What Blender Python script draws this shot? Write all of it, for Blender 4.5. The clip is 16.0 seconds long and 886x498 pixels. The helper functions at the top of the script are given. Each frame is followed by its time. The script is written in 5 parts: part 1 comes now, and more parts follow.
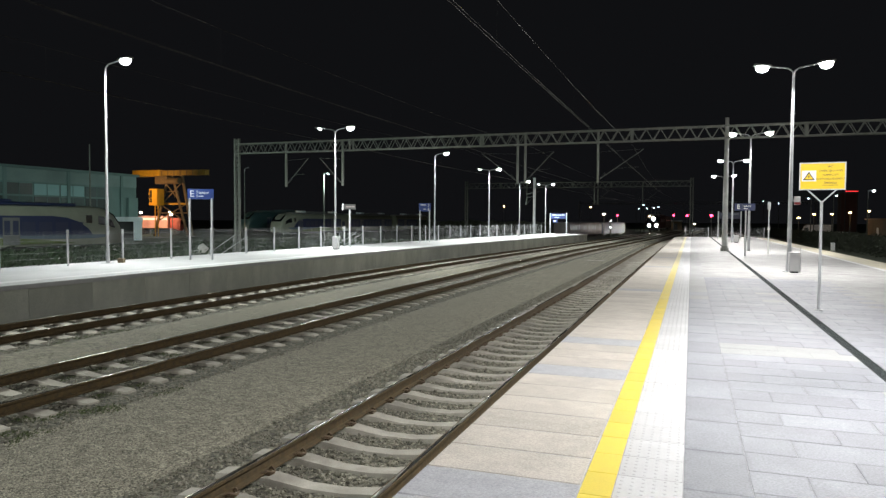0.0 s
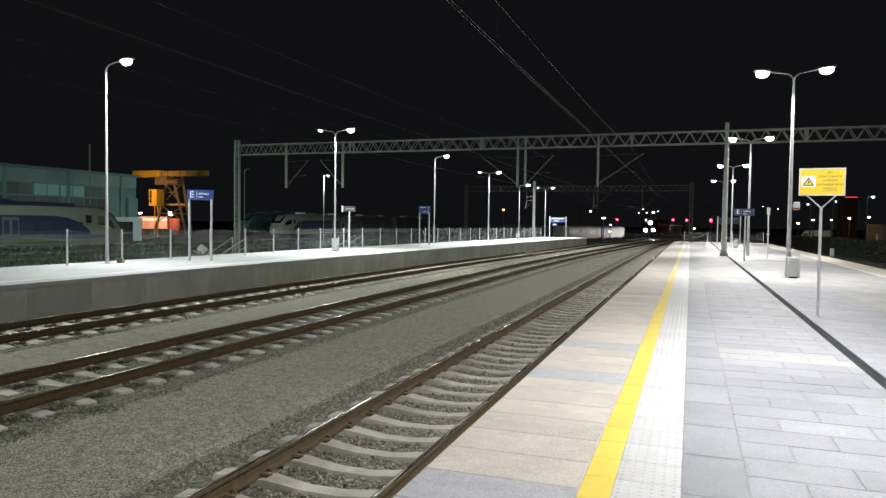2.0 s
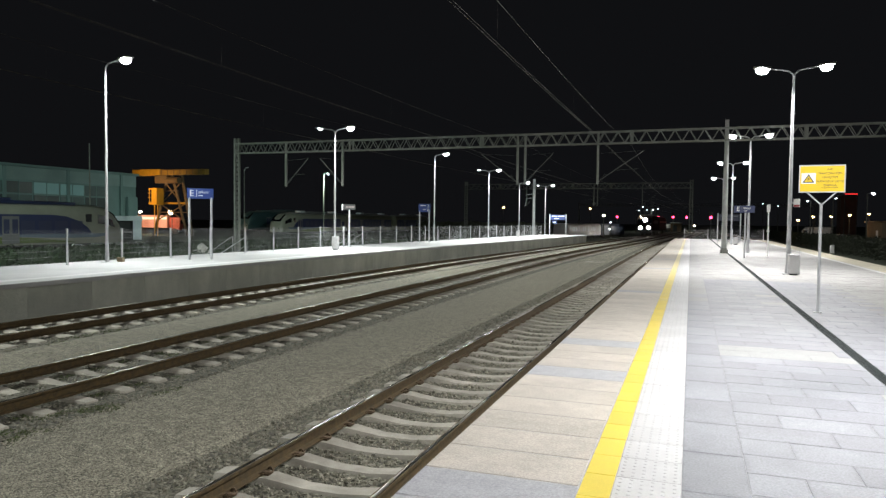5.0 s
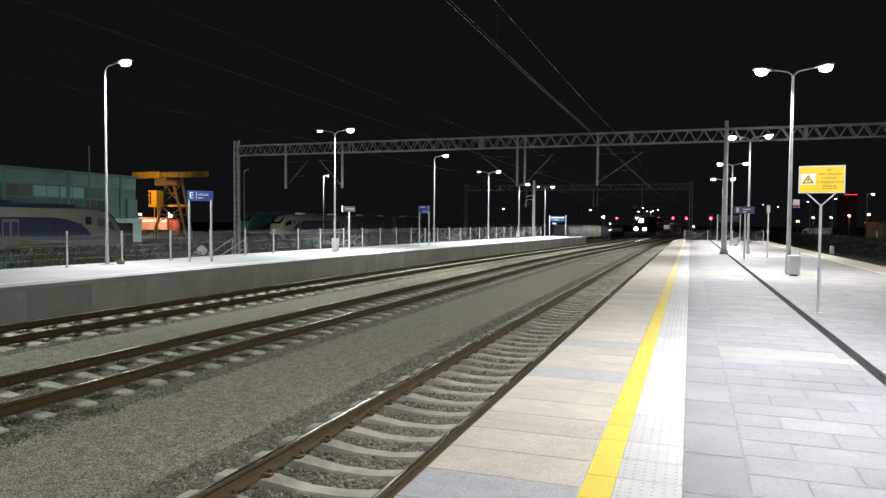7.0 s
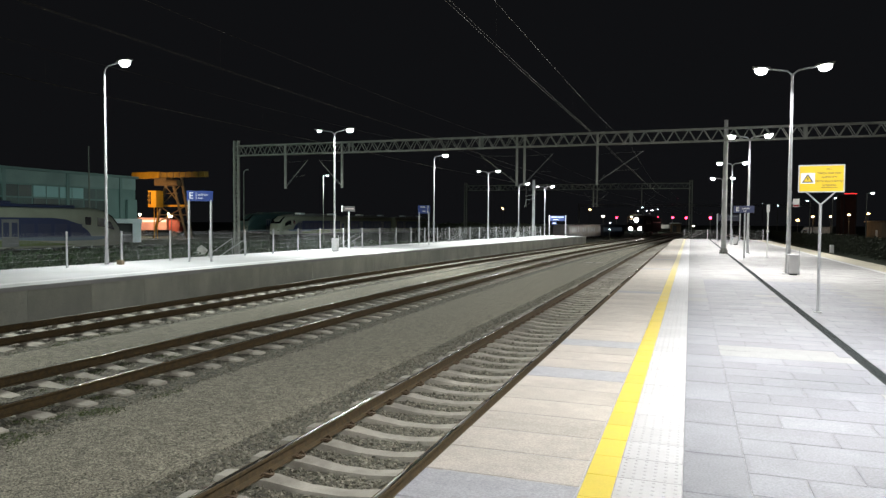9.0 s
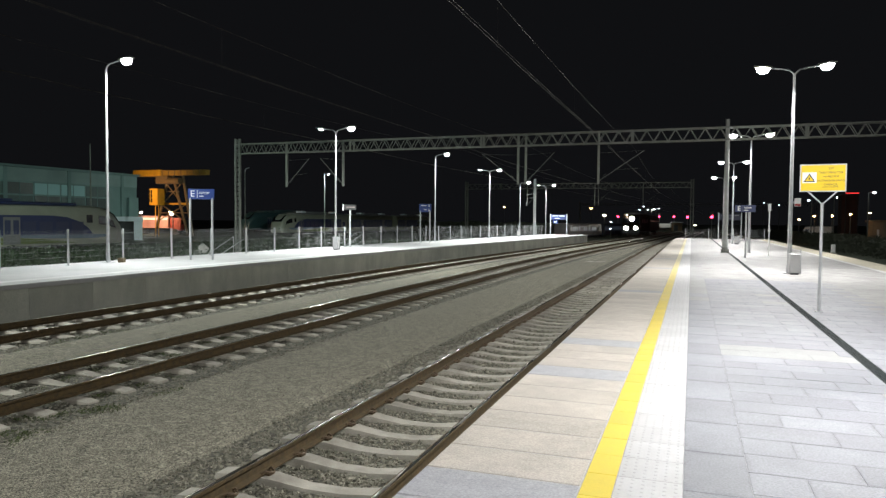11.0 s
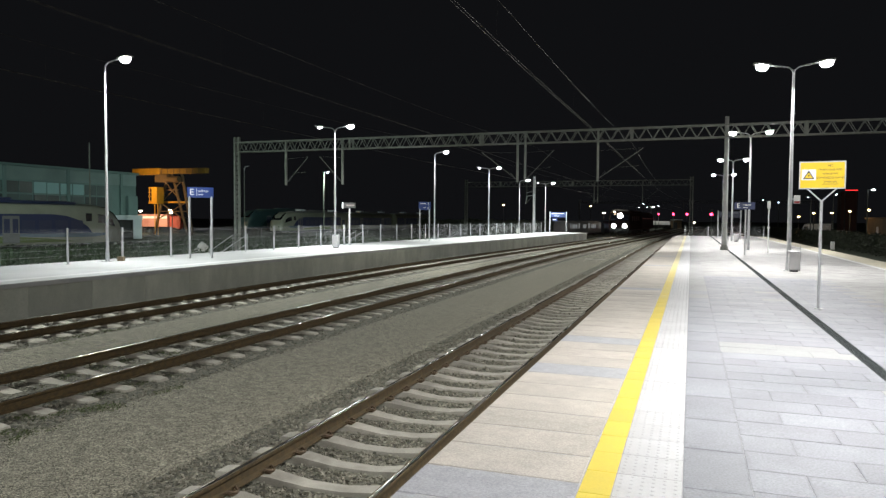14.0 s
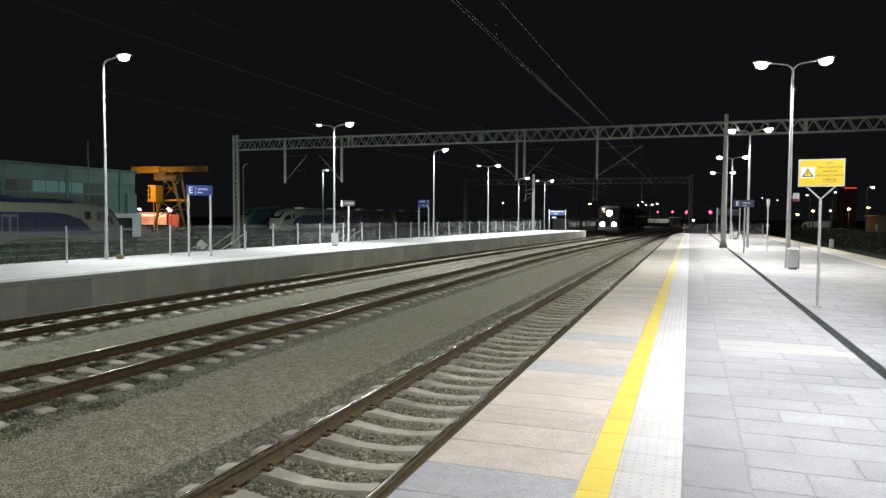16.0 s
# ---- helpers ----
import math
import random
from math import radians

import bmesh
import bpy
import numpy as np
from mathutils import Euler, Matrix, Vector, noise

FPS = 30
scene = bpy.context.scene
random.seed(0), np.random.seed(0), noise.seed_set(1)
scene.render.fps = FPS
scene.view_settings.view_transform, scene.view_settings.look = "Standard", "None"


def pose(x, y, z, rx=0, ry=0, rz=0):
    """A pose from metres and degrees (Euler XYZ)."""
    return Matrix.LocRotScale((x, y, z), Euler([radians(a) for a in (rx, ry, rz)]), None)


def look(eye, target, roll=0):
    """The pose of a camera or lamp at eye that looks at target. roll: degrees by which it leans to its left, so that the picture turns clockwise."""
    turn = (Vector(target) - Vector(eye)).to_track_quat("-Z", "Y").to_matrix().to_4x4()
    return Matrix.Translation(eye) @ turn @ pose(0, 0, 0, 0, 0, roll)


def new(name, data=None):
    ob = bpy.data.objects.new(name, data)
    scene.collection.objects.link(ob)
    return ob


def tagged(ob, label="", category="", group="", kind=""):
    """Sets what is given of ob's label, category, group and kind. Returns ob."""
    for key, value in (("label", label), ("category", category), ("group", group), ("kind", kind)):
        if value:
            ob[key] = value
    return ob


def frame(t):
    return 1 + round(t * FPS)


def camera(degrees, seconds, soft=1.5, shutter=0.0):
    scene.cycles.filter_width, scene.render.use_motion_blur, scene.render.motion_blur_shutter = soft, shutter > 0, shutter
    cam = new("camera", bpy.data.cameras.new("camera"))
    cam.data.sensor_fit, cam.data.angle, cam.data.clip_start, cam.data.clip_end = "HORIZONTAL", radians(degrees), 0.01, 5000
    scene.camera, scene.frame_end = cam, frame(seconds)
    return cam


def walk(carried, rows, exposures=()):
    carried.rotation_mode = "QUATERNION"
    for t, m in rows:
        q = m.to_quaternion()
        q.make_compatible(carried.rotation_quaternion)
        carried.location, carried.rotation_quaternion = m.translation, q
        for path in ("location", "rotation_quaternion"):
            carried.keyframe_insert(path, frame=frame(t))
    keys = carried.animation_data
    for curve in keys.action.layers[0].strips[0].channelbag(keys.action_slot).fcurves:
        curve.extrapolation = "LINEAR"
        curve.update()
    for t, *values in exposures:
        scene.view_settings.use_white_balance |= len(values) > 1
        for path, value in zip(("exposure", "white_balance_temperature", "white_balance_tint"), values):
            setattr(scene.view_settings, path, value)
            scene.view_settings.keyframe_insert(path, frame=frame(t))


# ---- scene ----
# A railway station at night. x: across the tracks, y: along them, z: up. z = 0 is the platform surface.
EYE = Vector((0.0, 0.0, 1.651))
RAIL = -0.76          # top of the rails
BED = RAIL - 0.25     # top of the ballast beside the near platform
BED2 = RAIL - 0.221   # top of the ballast of the other tracks
GROUND = -1.12        # yard ground

# seconds, tilt, turn to the left, lean (degrees)
HOLD = [(0.0, -2.359, 19.619, 0.304), (0.5, -2.266, 19.588, 0.274), (1.0, -2.126, 19.635, 0.496), (1.5, -2.121, 19.569, 0.641),
        (2.0, -2.134, 19.571, 0.746), (2.5, -2.117, 19.535, 0.642), (3.0, -2.176, 19.508, 0.58), (3.5, -2.255, 19.525, 0.524),
        (4.0, -2.298, 19.56, 0.6), (6.5, -2.293, 19.626, 0.536), (7.0, -2.167, 19.57, 0.436), (7.5, -2.137, 19.553, 0.304),
        (8.0, -2.155, 19.53, 0.328), (8.5, -2.191, 19.557, 0.26), (9.0, -2.187, 19.554, 0.342), (11.5, -2.314, 19.646, 0.471),
        (12.0, -2.296, 19.668, 0.449), (12.5, -2.314, 19.656, 0.481), (13.0, -2.345, 19.647, 0.516), (13.5, -2.413, 19.612, 0.436),
        (14.0, -2.474, 19.601, 0.353), (14.5, -2.516, 19.578, 0.457), (15.0, -2.499, 19.587, 0.57), (15.5, -2.528, 19.576, 0.486),
        (16.0, -2.646, 19.536, 0.324)]


def held(tilt, turn, lean):
    a, b = radians(tilt), radians(turn)
    way = Vector((-math.sin(b) * math.cos(a), math.cos(b) * math.cos(a), math.sin(a)))
    return look(EYE, EYE + way, lean)


cam = camera(65.0, 16.0, soft=1.35)
walk(cam, [(t, held(a, b, c)) for t, a, b, c in HOLD])

# ---- night sky ----
world = bpy.data.worlds.new("night_sky")
scene.world = world
world.use_nodes = True
bg = world.node_tree.nodes["Background"]
bg.inputs["Color"].default_value = (0.82, 0.86, 1.0, 1)
bg.inputs["Strength"].default_value = 0.006
scene.view_settings.exposure = 0.0

LAMP_POWER = 690.0    # one street luminaire of the near platform
FAR_POWER = 1090.0    # one of the far platform


# ---- materials ----
def mat(name, col, col2=None, rough=0.6, metal=0.0, scale=4.0, fine=90.0, grain=0.25, bump=0.25, vary=0.0, island=0.0, stretch=(1, 1, 1), stain=0.0, depth=0.004):
    m = bpy.data.materials.new(name)
    m.use_nodes = True
    nt = m.node_tree
    N, L = nt.nodes, nt.links
    b = N["Principled BSDF"]
    b.inputs["Metallic"].default_value = metal
    tc, oi = N.new("ShaderNodeTexCoord"), N.new("ShaderNodeObjectInfo")
    mp = N.new("ShaderNodeMapping")
    mp.inputs["Scale"].default_value = stretch
    L.new(tc.outputs["Object"], mp.inputs["Vector"])
    mul = N.new("ShaderNodeMath"); mul.operation = "MULTIPLY"; mul.inputs[1].default_value = 71.0
    L.new(oi.outputs["Random"], mul.inputs[0])
    add = N.new("ShaderNodeVectorMath"); add.operation = "ADD"
    L.new(mp.outputs["Vector"], add.inputs[0]); L.new(mul.outputs[0], add.inputs[1])
    n1 = N.new("ShaderNodeTexNoise"); n1.inputs["Scale"].default_value = scale; n1.inputs["Detail"].default_value = 6
    n2 = N.new("ShaderNodeTexNoise"); n2.inputs["Scale"].default_value = fine; n2.inputs["Detail"].default_value = 3
    L.new(add.outputs[0], n1.inputs["Vector"]); L.new(add.outputs[0], n2.inputs["Vector"])
    c2 = col2 or [c * 0.72 for c in col]
    rp = N.new("ShaderNodeValToRGB")
    rp.color_ramp.elements[0].position, rp.color_ramp.elements[1].position = 0.34, 0.66
    rp.color_ramp.elements[0].color, rp.color_ramp.elements[1].color = (*c2, 1), (*col, 1)
    L.new(n1.outputs["Fac"], rp.inputs["Fac"])
    mr = N.new("ShaderNodeMapRange")
    mr.inputs["From Min"].default_value, mr.inputs["From Max"].default_value = 0.3, 0.7
    mr.inputs["To Min"].default_value, mr.inputs["To Max"].default_value = 1 - grain, 1 + grain * 0.6
    L.new(n2.outputs["Fac"], mr.inputs["Value"])
    out = mr.outputs[0]
    if vary or island:
        src = oi.outputs["Random"]
        if island:
            src = N.new("ShaderNodeNewGeometry").outputs["Random Per Island"]
        v = N.new("ShaderNodeMapRange"); a = vary or island
        v.inputs["To Min"].default_value, v.inputs["To Max"].default_value = 1 - a, 1 + a
        L.new(src, v.inputs["Value"])
        p = N.new("ShaderNodeMath"); p.operation = "MULTIPLY"
        L.new(out, p.inputs[0]); L.new(v.outputs[0], p.inputs[1]); out = p.outputs[0]
    if stain:
        n3 = N.new("ShaderNodeTexNoise"); n3.inputs["Scale"].default_value = scale * 0.23; n3.inputs["Detail"].default_value = 8
        L.new(add.outputs[0], n3.inputs["Vector"])
        s = N.new("ShaderNodeMapRange")
        s.inputs["From Min"].default_value, s.inputs["From Max"].default_value = 0.38, 0.62
        s.inputs["To Min"].default_value, s.inputs["To Max"].default_value = 1 - stain, 1.0
        L.new(n3.outputs["Fac"], s.inputs["Value"])
        p = N.new("ShaderNodeMath"); p.operation = "MULTIPLY"
        L.new(out, p.inputs[0]); L.new(s.outputs[0], p.inputs[1]); out = p.outputs[0]
    mx = N.new("ShaderNodeVectorMath"); mx.operation = "SCALE"
    L.new(rp.outputs["Color"], mx.inputs[0]); L.new(out, mx.inputs["Scale"])
    L.new(mx.outputs[0], b.inputs["Base Color"])
    rr = N.new("ShaderNodeMapRange")
    rr.inputs["To Min"].default_value, rr.inputs["To Max"].default_value = max(0.03, rough - 0.12), min(1, rough + 0.12)
    L.new(n1.outputs["Fac"], rr.inputs["Value"]); L.new(rr.outputs[0], b.inputs["Roughness"])
    if bump:
        bp = N.new("ShaderNodeBump"); bp.inputs["Strength"].default_value = bump; bp.inputs["Distance"].default_value = depth
        L.new(n2.outputs["Fac"], bp.inputs["Height"]); L.new(bp.outputs[0], b.inputs["Normal"])
    return m


def glow(name, col, strength):
    m = bpy.data.materials.new(name)
    m.use_nodes = True
    b = m.node_tree.nodes["Principled BSDF"]
    b.inputs["Base Color"].default_value = (*[min(0.8, c) for c in col], 1)
    b.inputs["Emission Color"].default_value = (*col, 1)
    b.inputs["Emission Strength"].default_value = strength
    return m


def glass(name, col, rough=0.06):
    m = bpy.data.materials.new(name)
    m.use_nodes = True
    b = m.node_tree.nodes["Principled BSDF"]
    b.inputs["Base Color"].default_value = (*col, 1)
    b.inputs["Roughness"].default_value = rough
    b.inputs["Specular IOR Level"].default_value = 0.7
    return m


M_EDGE = mat("edge_slab_concrete", (0.54, 0.498, 0.44), (0.475, 0.44, 0.39), 0.8, scale=7, fine=70, grain=0.2, vary=0.05, stain=0.12)
M_EDGE_BLUE = mat("edge_slab_bluish", (0.405, 0.41, 0.435), (0.352, 0.356, 0.38), 0.8, scale=7, fine=70, grain=0.2, vary=0.04)
M_TACT = mat("white_tactile_concrete", (0.54, 0.54, 0.545), (0.49, 0.49, 0.495), 0.55, scale=5, fine=160, grain=0.1, vary=0.05, bump=0.2)
M_PAVER = mat("grey_paver", (0.296, 0.302, 0.332), (0.248, 0.254, 0.283), 0.62, scale=3.2, fine=65, grain=0.2, vary=0.055, stain=0.16)
M_PAVER_LIGHT = mat("pale_paver", (0.352, 0.351, 0.352), (0.315, 0.315, 0.316), 0.75, scale=6, fine=65, grain=0.18, vary=0.05)
M_PAVER_FAR = mat("joined_pavers", (0.358, 0.352, 0.342), (0.312, 0.307, 0.3), 0.62, scale=6, fine=65, grain=0.18, island=0.07, stain=0.2)
M_PAVER_NEAR = mat("joined_grey_pavers", (0.305, 0.309, 0.332), (0.258, 0.262, 0.286), 0.62, scale=3.2, fine=65, grain=0.2, island=0.055, stain=0.16)
M_SLAB_WARM = mat("warm_grey_slab", (0.335, 0.332, 0.33), (0.292, 0.29, 0.29), 0.62, scale=3.2, fine=65, grain=0.2, vary=0.05, stain=0.16)
M_SAND = mat("joint_sand", (0.47, 0.465, 0.465), None, 0.95, scale=12, fine=300, grain=0.3)
M_DRAIN = mat("drain_grating_iron", (0.034, 0.044, 0.044), (0.024, 0.03, 0.032), 0.88, 0.0, scale=6, fine=120)
M_WALL = mat("platform_wall_concrete", (0.54, 0.56, 0.485), (0.46, 0.48, 0.42), 0.85, scale=3.0, fine=90, grain=0.25, vary=0.04, stain=0.22, stretch=(1, 1, 0.45))
M_PLATF = mat("far_platform_paving", (0.47, 0.475, 0.48), (0.41, 0.415, 0.42), 0.7, scale=1.2, fine=60, grain=0.12, stain=0.15)
M_BALLAST = mat("ballast_stone", (0.285, 0.272, 0.215), (0.165, 0.158, 0.124), 0.9, scale=30, fine=160, grain=0.35, island=0.45, bump=0.5)
M_BED = mat("ballast_bed", (0.23, 0.22, 0.168), (0.13, 0.125, 0.096), 0.95, scale=22, fine=70, grain=0.5, bump=1.0, depth=0.02, stain=0.25)
M_GRAVEL = mat("fine_gravel_path", (0.345, 0.322, 0.246), (0.235, 0.22, 0.168), 0.95, scale=34, fine=120, grain=0.45, bump=0.9, depth=0.012, stain=0.3)


def speckle(m, size, low, high):
    """Single small stones in a gravel surface: cells of their own brightness, and their relief."""
    N, L = m.node_tree.nodes, m.node_tree.links
    b = N["Principled BSDF"]
    src = b.inputs["Base Color"].links[0].from_socket
    tc = N.new("ShaderNodeTexCoord")
    vo = N.new("ShaderNodeTexVoronoi"); vo.inputs["Scale"].default_value = 1 / size
    L.new(tc.outputs["Object"], vo.inputs["Vector"])
    se = N.new("ShaderNodeSeparateColor"); L.new(vo.outputs["Color"], se.inputs[0])
    mr = N.new("ShaderNodeMapRange"); mr.inputs["To Min"].default_value, mr.inputs["To Max"].default_value = low, high
    L.new(se.outputs[0], mr.inputs["Value"])
    sc = N.new("ShaderNodeVectorMath"); sc.operation = "SCALE"
    L.new(src, sc.inputs[0]); L.new(mr.outputs[0], sc.inputs["Scale"]); L.new(sc.outputs[0], b.inputs["Base Color"])
    bp = N.new("ShaderNodeBump"); bp.inputs["Strength"].default_value = 0.8; bp.inputs["Distance"].default_value = size * 0.5; bp.invert = True
    L.new(vo.outputs["Distance"], bp.inputs["Height"]); L.new(bp.outputs[0], b.inputs["Normal"])


speckle(M_GRAVEL, 0.014, 0.25, 1.8)
speckle(M_BED, 0.045, 0.35, 1.5)


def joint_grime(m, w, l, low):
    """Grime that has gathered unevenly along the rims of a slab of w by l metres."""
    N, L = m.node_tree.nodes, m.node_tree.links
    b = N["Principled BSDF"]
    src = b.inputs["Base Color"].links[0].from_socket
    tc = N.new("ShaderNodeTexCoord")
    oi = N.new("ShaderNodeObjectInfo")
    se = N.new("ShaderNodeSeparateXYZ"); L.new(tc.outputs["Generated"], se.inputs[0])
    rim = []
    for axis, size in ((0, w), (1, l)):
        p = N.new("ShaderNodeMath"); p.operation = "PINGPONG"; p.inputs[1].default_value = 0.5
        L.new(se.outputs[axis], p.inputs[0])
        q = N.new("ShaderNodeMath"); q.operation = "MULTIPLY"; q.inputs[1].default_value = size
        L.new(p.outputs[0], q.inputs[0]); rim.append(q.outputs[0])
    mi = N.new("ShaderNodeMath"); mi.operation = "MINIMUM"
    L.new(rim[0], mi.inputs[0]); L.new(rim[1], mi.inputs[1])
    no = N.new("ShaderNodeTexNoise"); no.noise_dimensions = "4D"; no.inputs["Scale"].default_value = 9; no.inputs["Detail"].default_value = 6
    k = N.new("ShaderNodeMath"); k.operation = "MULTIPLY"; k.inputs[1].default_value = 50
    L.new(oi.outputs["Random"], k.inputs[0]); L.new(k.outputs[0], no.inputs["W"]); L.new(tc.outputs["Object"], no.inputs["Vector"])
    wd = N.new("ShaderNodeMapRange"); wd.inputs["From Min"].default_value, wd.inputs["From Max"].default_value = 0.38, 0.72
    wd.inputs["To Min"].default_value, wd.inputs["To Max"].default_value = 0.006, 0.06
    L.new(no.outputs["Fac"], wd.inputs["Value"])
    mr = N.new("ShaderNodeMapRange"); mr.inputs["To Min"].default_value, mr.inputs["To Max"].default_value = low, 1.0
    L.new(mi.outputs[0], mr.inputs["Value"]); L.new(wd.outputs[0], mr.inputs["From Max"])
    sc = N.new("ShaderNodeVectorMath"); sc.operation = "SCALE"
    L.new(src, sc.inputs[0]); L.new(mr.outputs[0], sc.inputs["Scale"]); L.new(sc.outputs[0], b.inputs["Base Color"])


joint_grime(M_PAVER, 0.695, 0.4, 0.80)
M_GRAVEL_PALE = mat("pale_heaped_gravel", (0.62, 0.61, 0.57), (0.5, 0.49, 0.46), 0.95, scale=8, fine=40, grain=0.4, bump=0.8, depth=0.03)
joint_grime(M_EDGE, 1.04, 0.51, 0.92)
M_GROUND = mat("yard_ground", (0.046, 0.064, 0.032), (0.027, 0.038, 0.019), 0.95, scale=0.35, fine=8, grain=0.4, bump=0.6, depth=0.05)
M_SLEEPER = mat("sleeper_concrete", (0.47, 0.445, 0.385), (0.375, 0.355, 0.3), 0.85, scale=7, fine=150, grain=0.22, vary=0.13, stain=0.25)
M_RUST = mat("rusty_rail_web", (0.118, 0.08, 0.036), (0.066, 0.047, 0.023), 0.8, 0.1, scale=14, fine=120, grain=0.3)
M_RAILTOP = mat("polished_rail_head", (0.36, 0.33, 0.28), (0.22, 0.2, 0.16), 0.26, 1.0, scale=9, fine=140, grain=0.1, bump=0.05, stretch=(1, 0.05, 1))
M_RUST_OLIVE = mat("dark_brown_rail_web", (0.104, 0.068, 0.024), (0.055, 0.038, 0.015), 0.85, 0.1, scale=14, fine=120, grain=0.3)
M_RAILTOP_DULL = mat("dull_rail_head", (0.34, 0.32, 0.28), (0.2, 0.18, 0.15), 0.26, 1.0, scale=5, fine=140, grain=0.1, bump=0.05, stretch=(1, 0.05, 1))
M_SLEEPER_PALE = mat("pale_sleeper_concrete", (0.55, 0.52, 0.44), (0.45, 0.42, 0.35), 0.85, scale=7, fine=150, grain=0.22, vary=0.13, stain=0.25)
M_CLIP = mat("rusty_clip_steel", (0.19, 0.135, 0.085), (0.11, 0.078, 0.05), 0.7, 0.2, scale=30, fine=200)
M_GALV = mat("galvanised_steel", (0.50, 0.51, 0.52), (0.40, 0.41, 0.42), 0.5, 0.35, scale=6, fine=90, grain=0.12, bump=0.08)
M_GANTRY = mat("weathered_gantry_steel", (0.25, 0.26, 0.235), (0.18, 0.19, 0.17), 0.65, 0.25, scale=3, fine=60, grain=0.2, bump=0.1)
M_MAST = mat("grey_mast_paint", (0.38, 0.385, 0.37), (0.30, 0.305, 0.29), 0.6, 0.1, scale=3, fine=60, grain=0.15, bump=0.08)
M_DARKSTEEL = mat("dark_steel", (0.055, 0.058, 0.06), None, 0.5, 0.5, scale=8, fine=90)
M_WIRE = mat("copper_wire", (0.068, 0.064, 0.054), (0.052, 0.049, 0.042), 0.5, 0.5, scale=3, fine=60, bump=0)
M_SIGNY = mat("yellow_sign_sheet", (0.74, 0.51, 0.0), (0.71, 0.485, 0.0), 0.5, scale=2, fine=60, grain=0.04, bump=0.02)
M_WHITE = mat("white_paint", (0.78, 0.78, 0.76), (0.72, 0.72, 0.70), 0.5, scale=3, fine=80, grain=0.06, bump=0.05)
M_BLACK = mat("black_print", (0.02, 0.02, 0.02), None, 0.5, scale=5, fine=60, bump=0)
M_BLUE = mat("blue_sign_sheet", (0.017, 0.042, 0.19), (0.015, 0.038, 0.17), 0.4, scale=3, fine=60, grain=0.05, bump=0.02)
# Darker copies of the blue sheet: the near boards' shade put into their colour.
M_SHADESIGN = mat("shaded_sign_sheet", (0.008, 0.012, 0.032), None, 0.6, scale=3, fine=60, grain=0.05, bump=0)
M_SHADENAVY = mat("shaded_navy_sheet", (0.012, 0.025, 0.095), None, 0.5, scale=3, fine=60, grain=0.05, bump=0)
# White print darkened: the same shade put into its colour.
M_SHADEPRINT = mat("shaded_print", (0.12, 0.13, 0.16), None, 0.6, scale=3, fine=60, bump=0)
M_PINKISH = mat("dull_pink_print", (0.20, 0.16, 0.16), None, 0.6, scale=3, fine=60, bump=0)
M_BLUEDIM = mat("dull_blue_sign_sheet", (0.012, 0.028, 0.12), None, 0.55, scale=3, fine=60, grain=0.05, bump=0)
M_BIN = mat("light_grey_bin_paint", (0.52, 0.52, 0.52), (0.46, 0.46, 0.46), 0.5, scale=6, fine=90, grain=0.1, bump=0.05)
M_REDSHEET = mat("red_sign_sheet", (0.45, 0.03, 0.03), None, 0.5, scale=3, fine=60, bump=0)
M_LED = glow("lamp_lens", (0.95, 0.98, 1.0), 40)
M_HEADLIGHT = glow("headlight_glass", (1.0, 0.95, 0.88), 70)
M_BEAM = glow("headlight_bulb", (1.0, 0.93, 0.90), 4200)
M_RED = glow("red_signal_lens", (1.0, 0.035, 0.10), 13)
M_SODIUM = glow("sodium_lamp", (1.0, 0.56, 0.2), 34)
M_WARM = glow("warm_lamp", (1.0, 0.80, 0.55), 45)
M_REDTUBE = glow("red_tube_sign", (1.0, 0.04, 0.04), 1.6)
M_WINDIM = glow("dim_window", (0.30, 0.52, 0.54), 0.013)


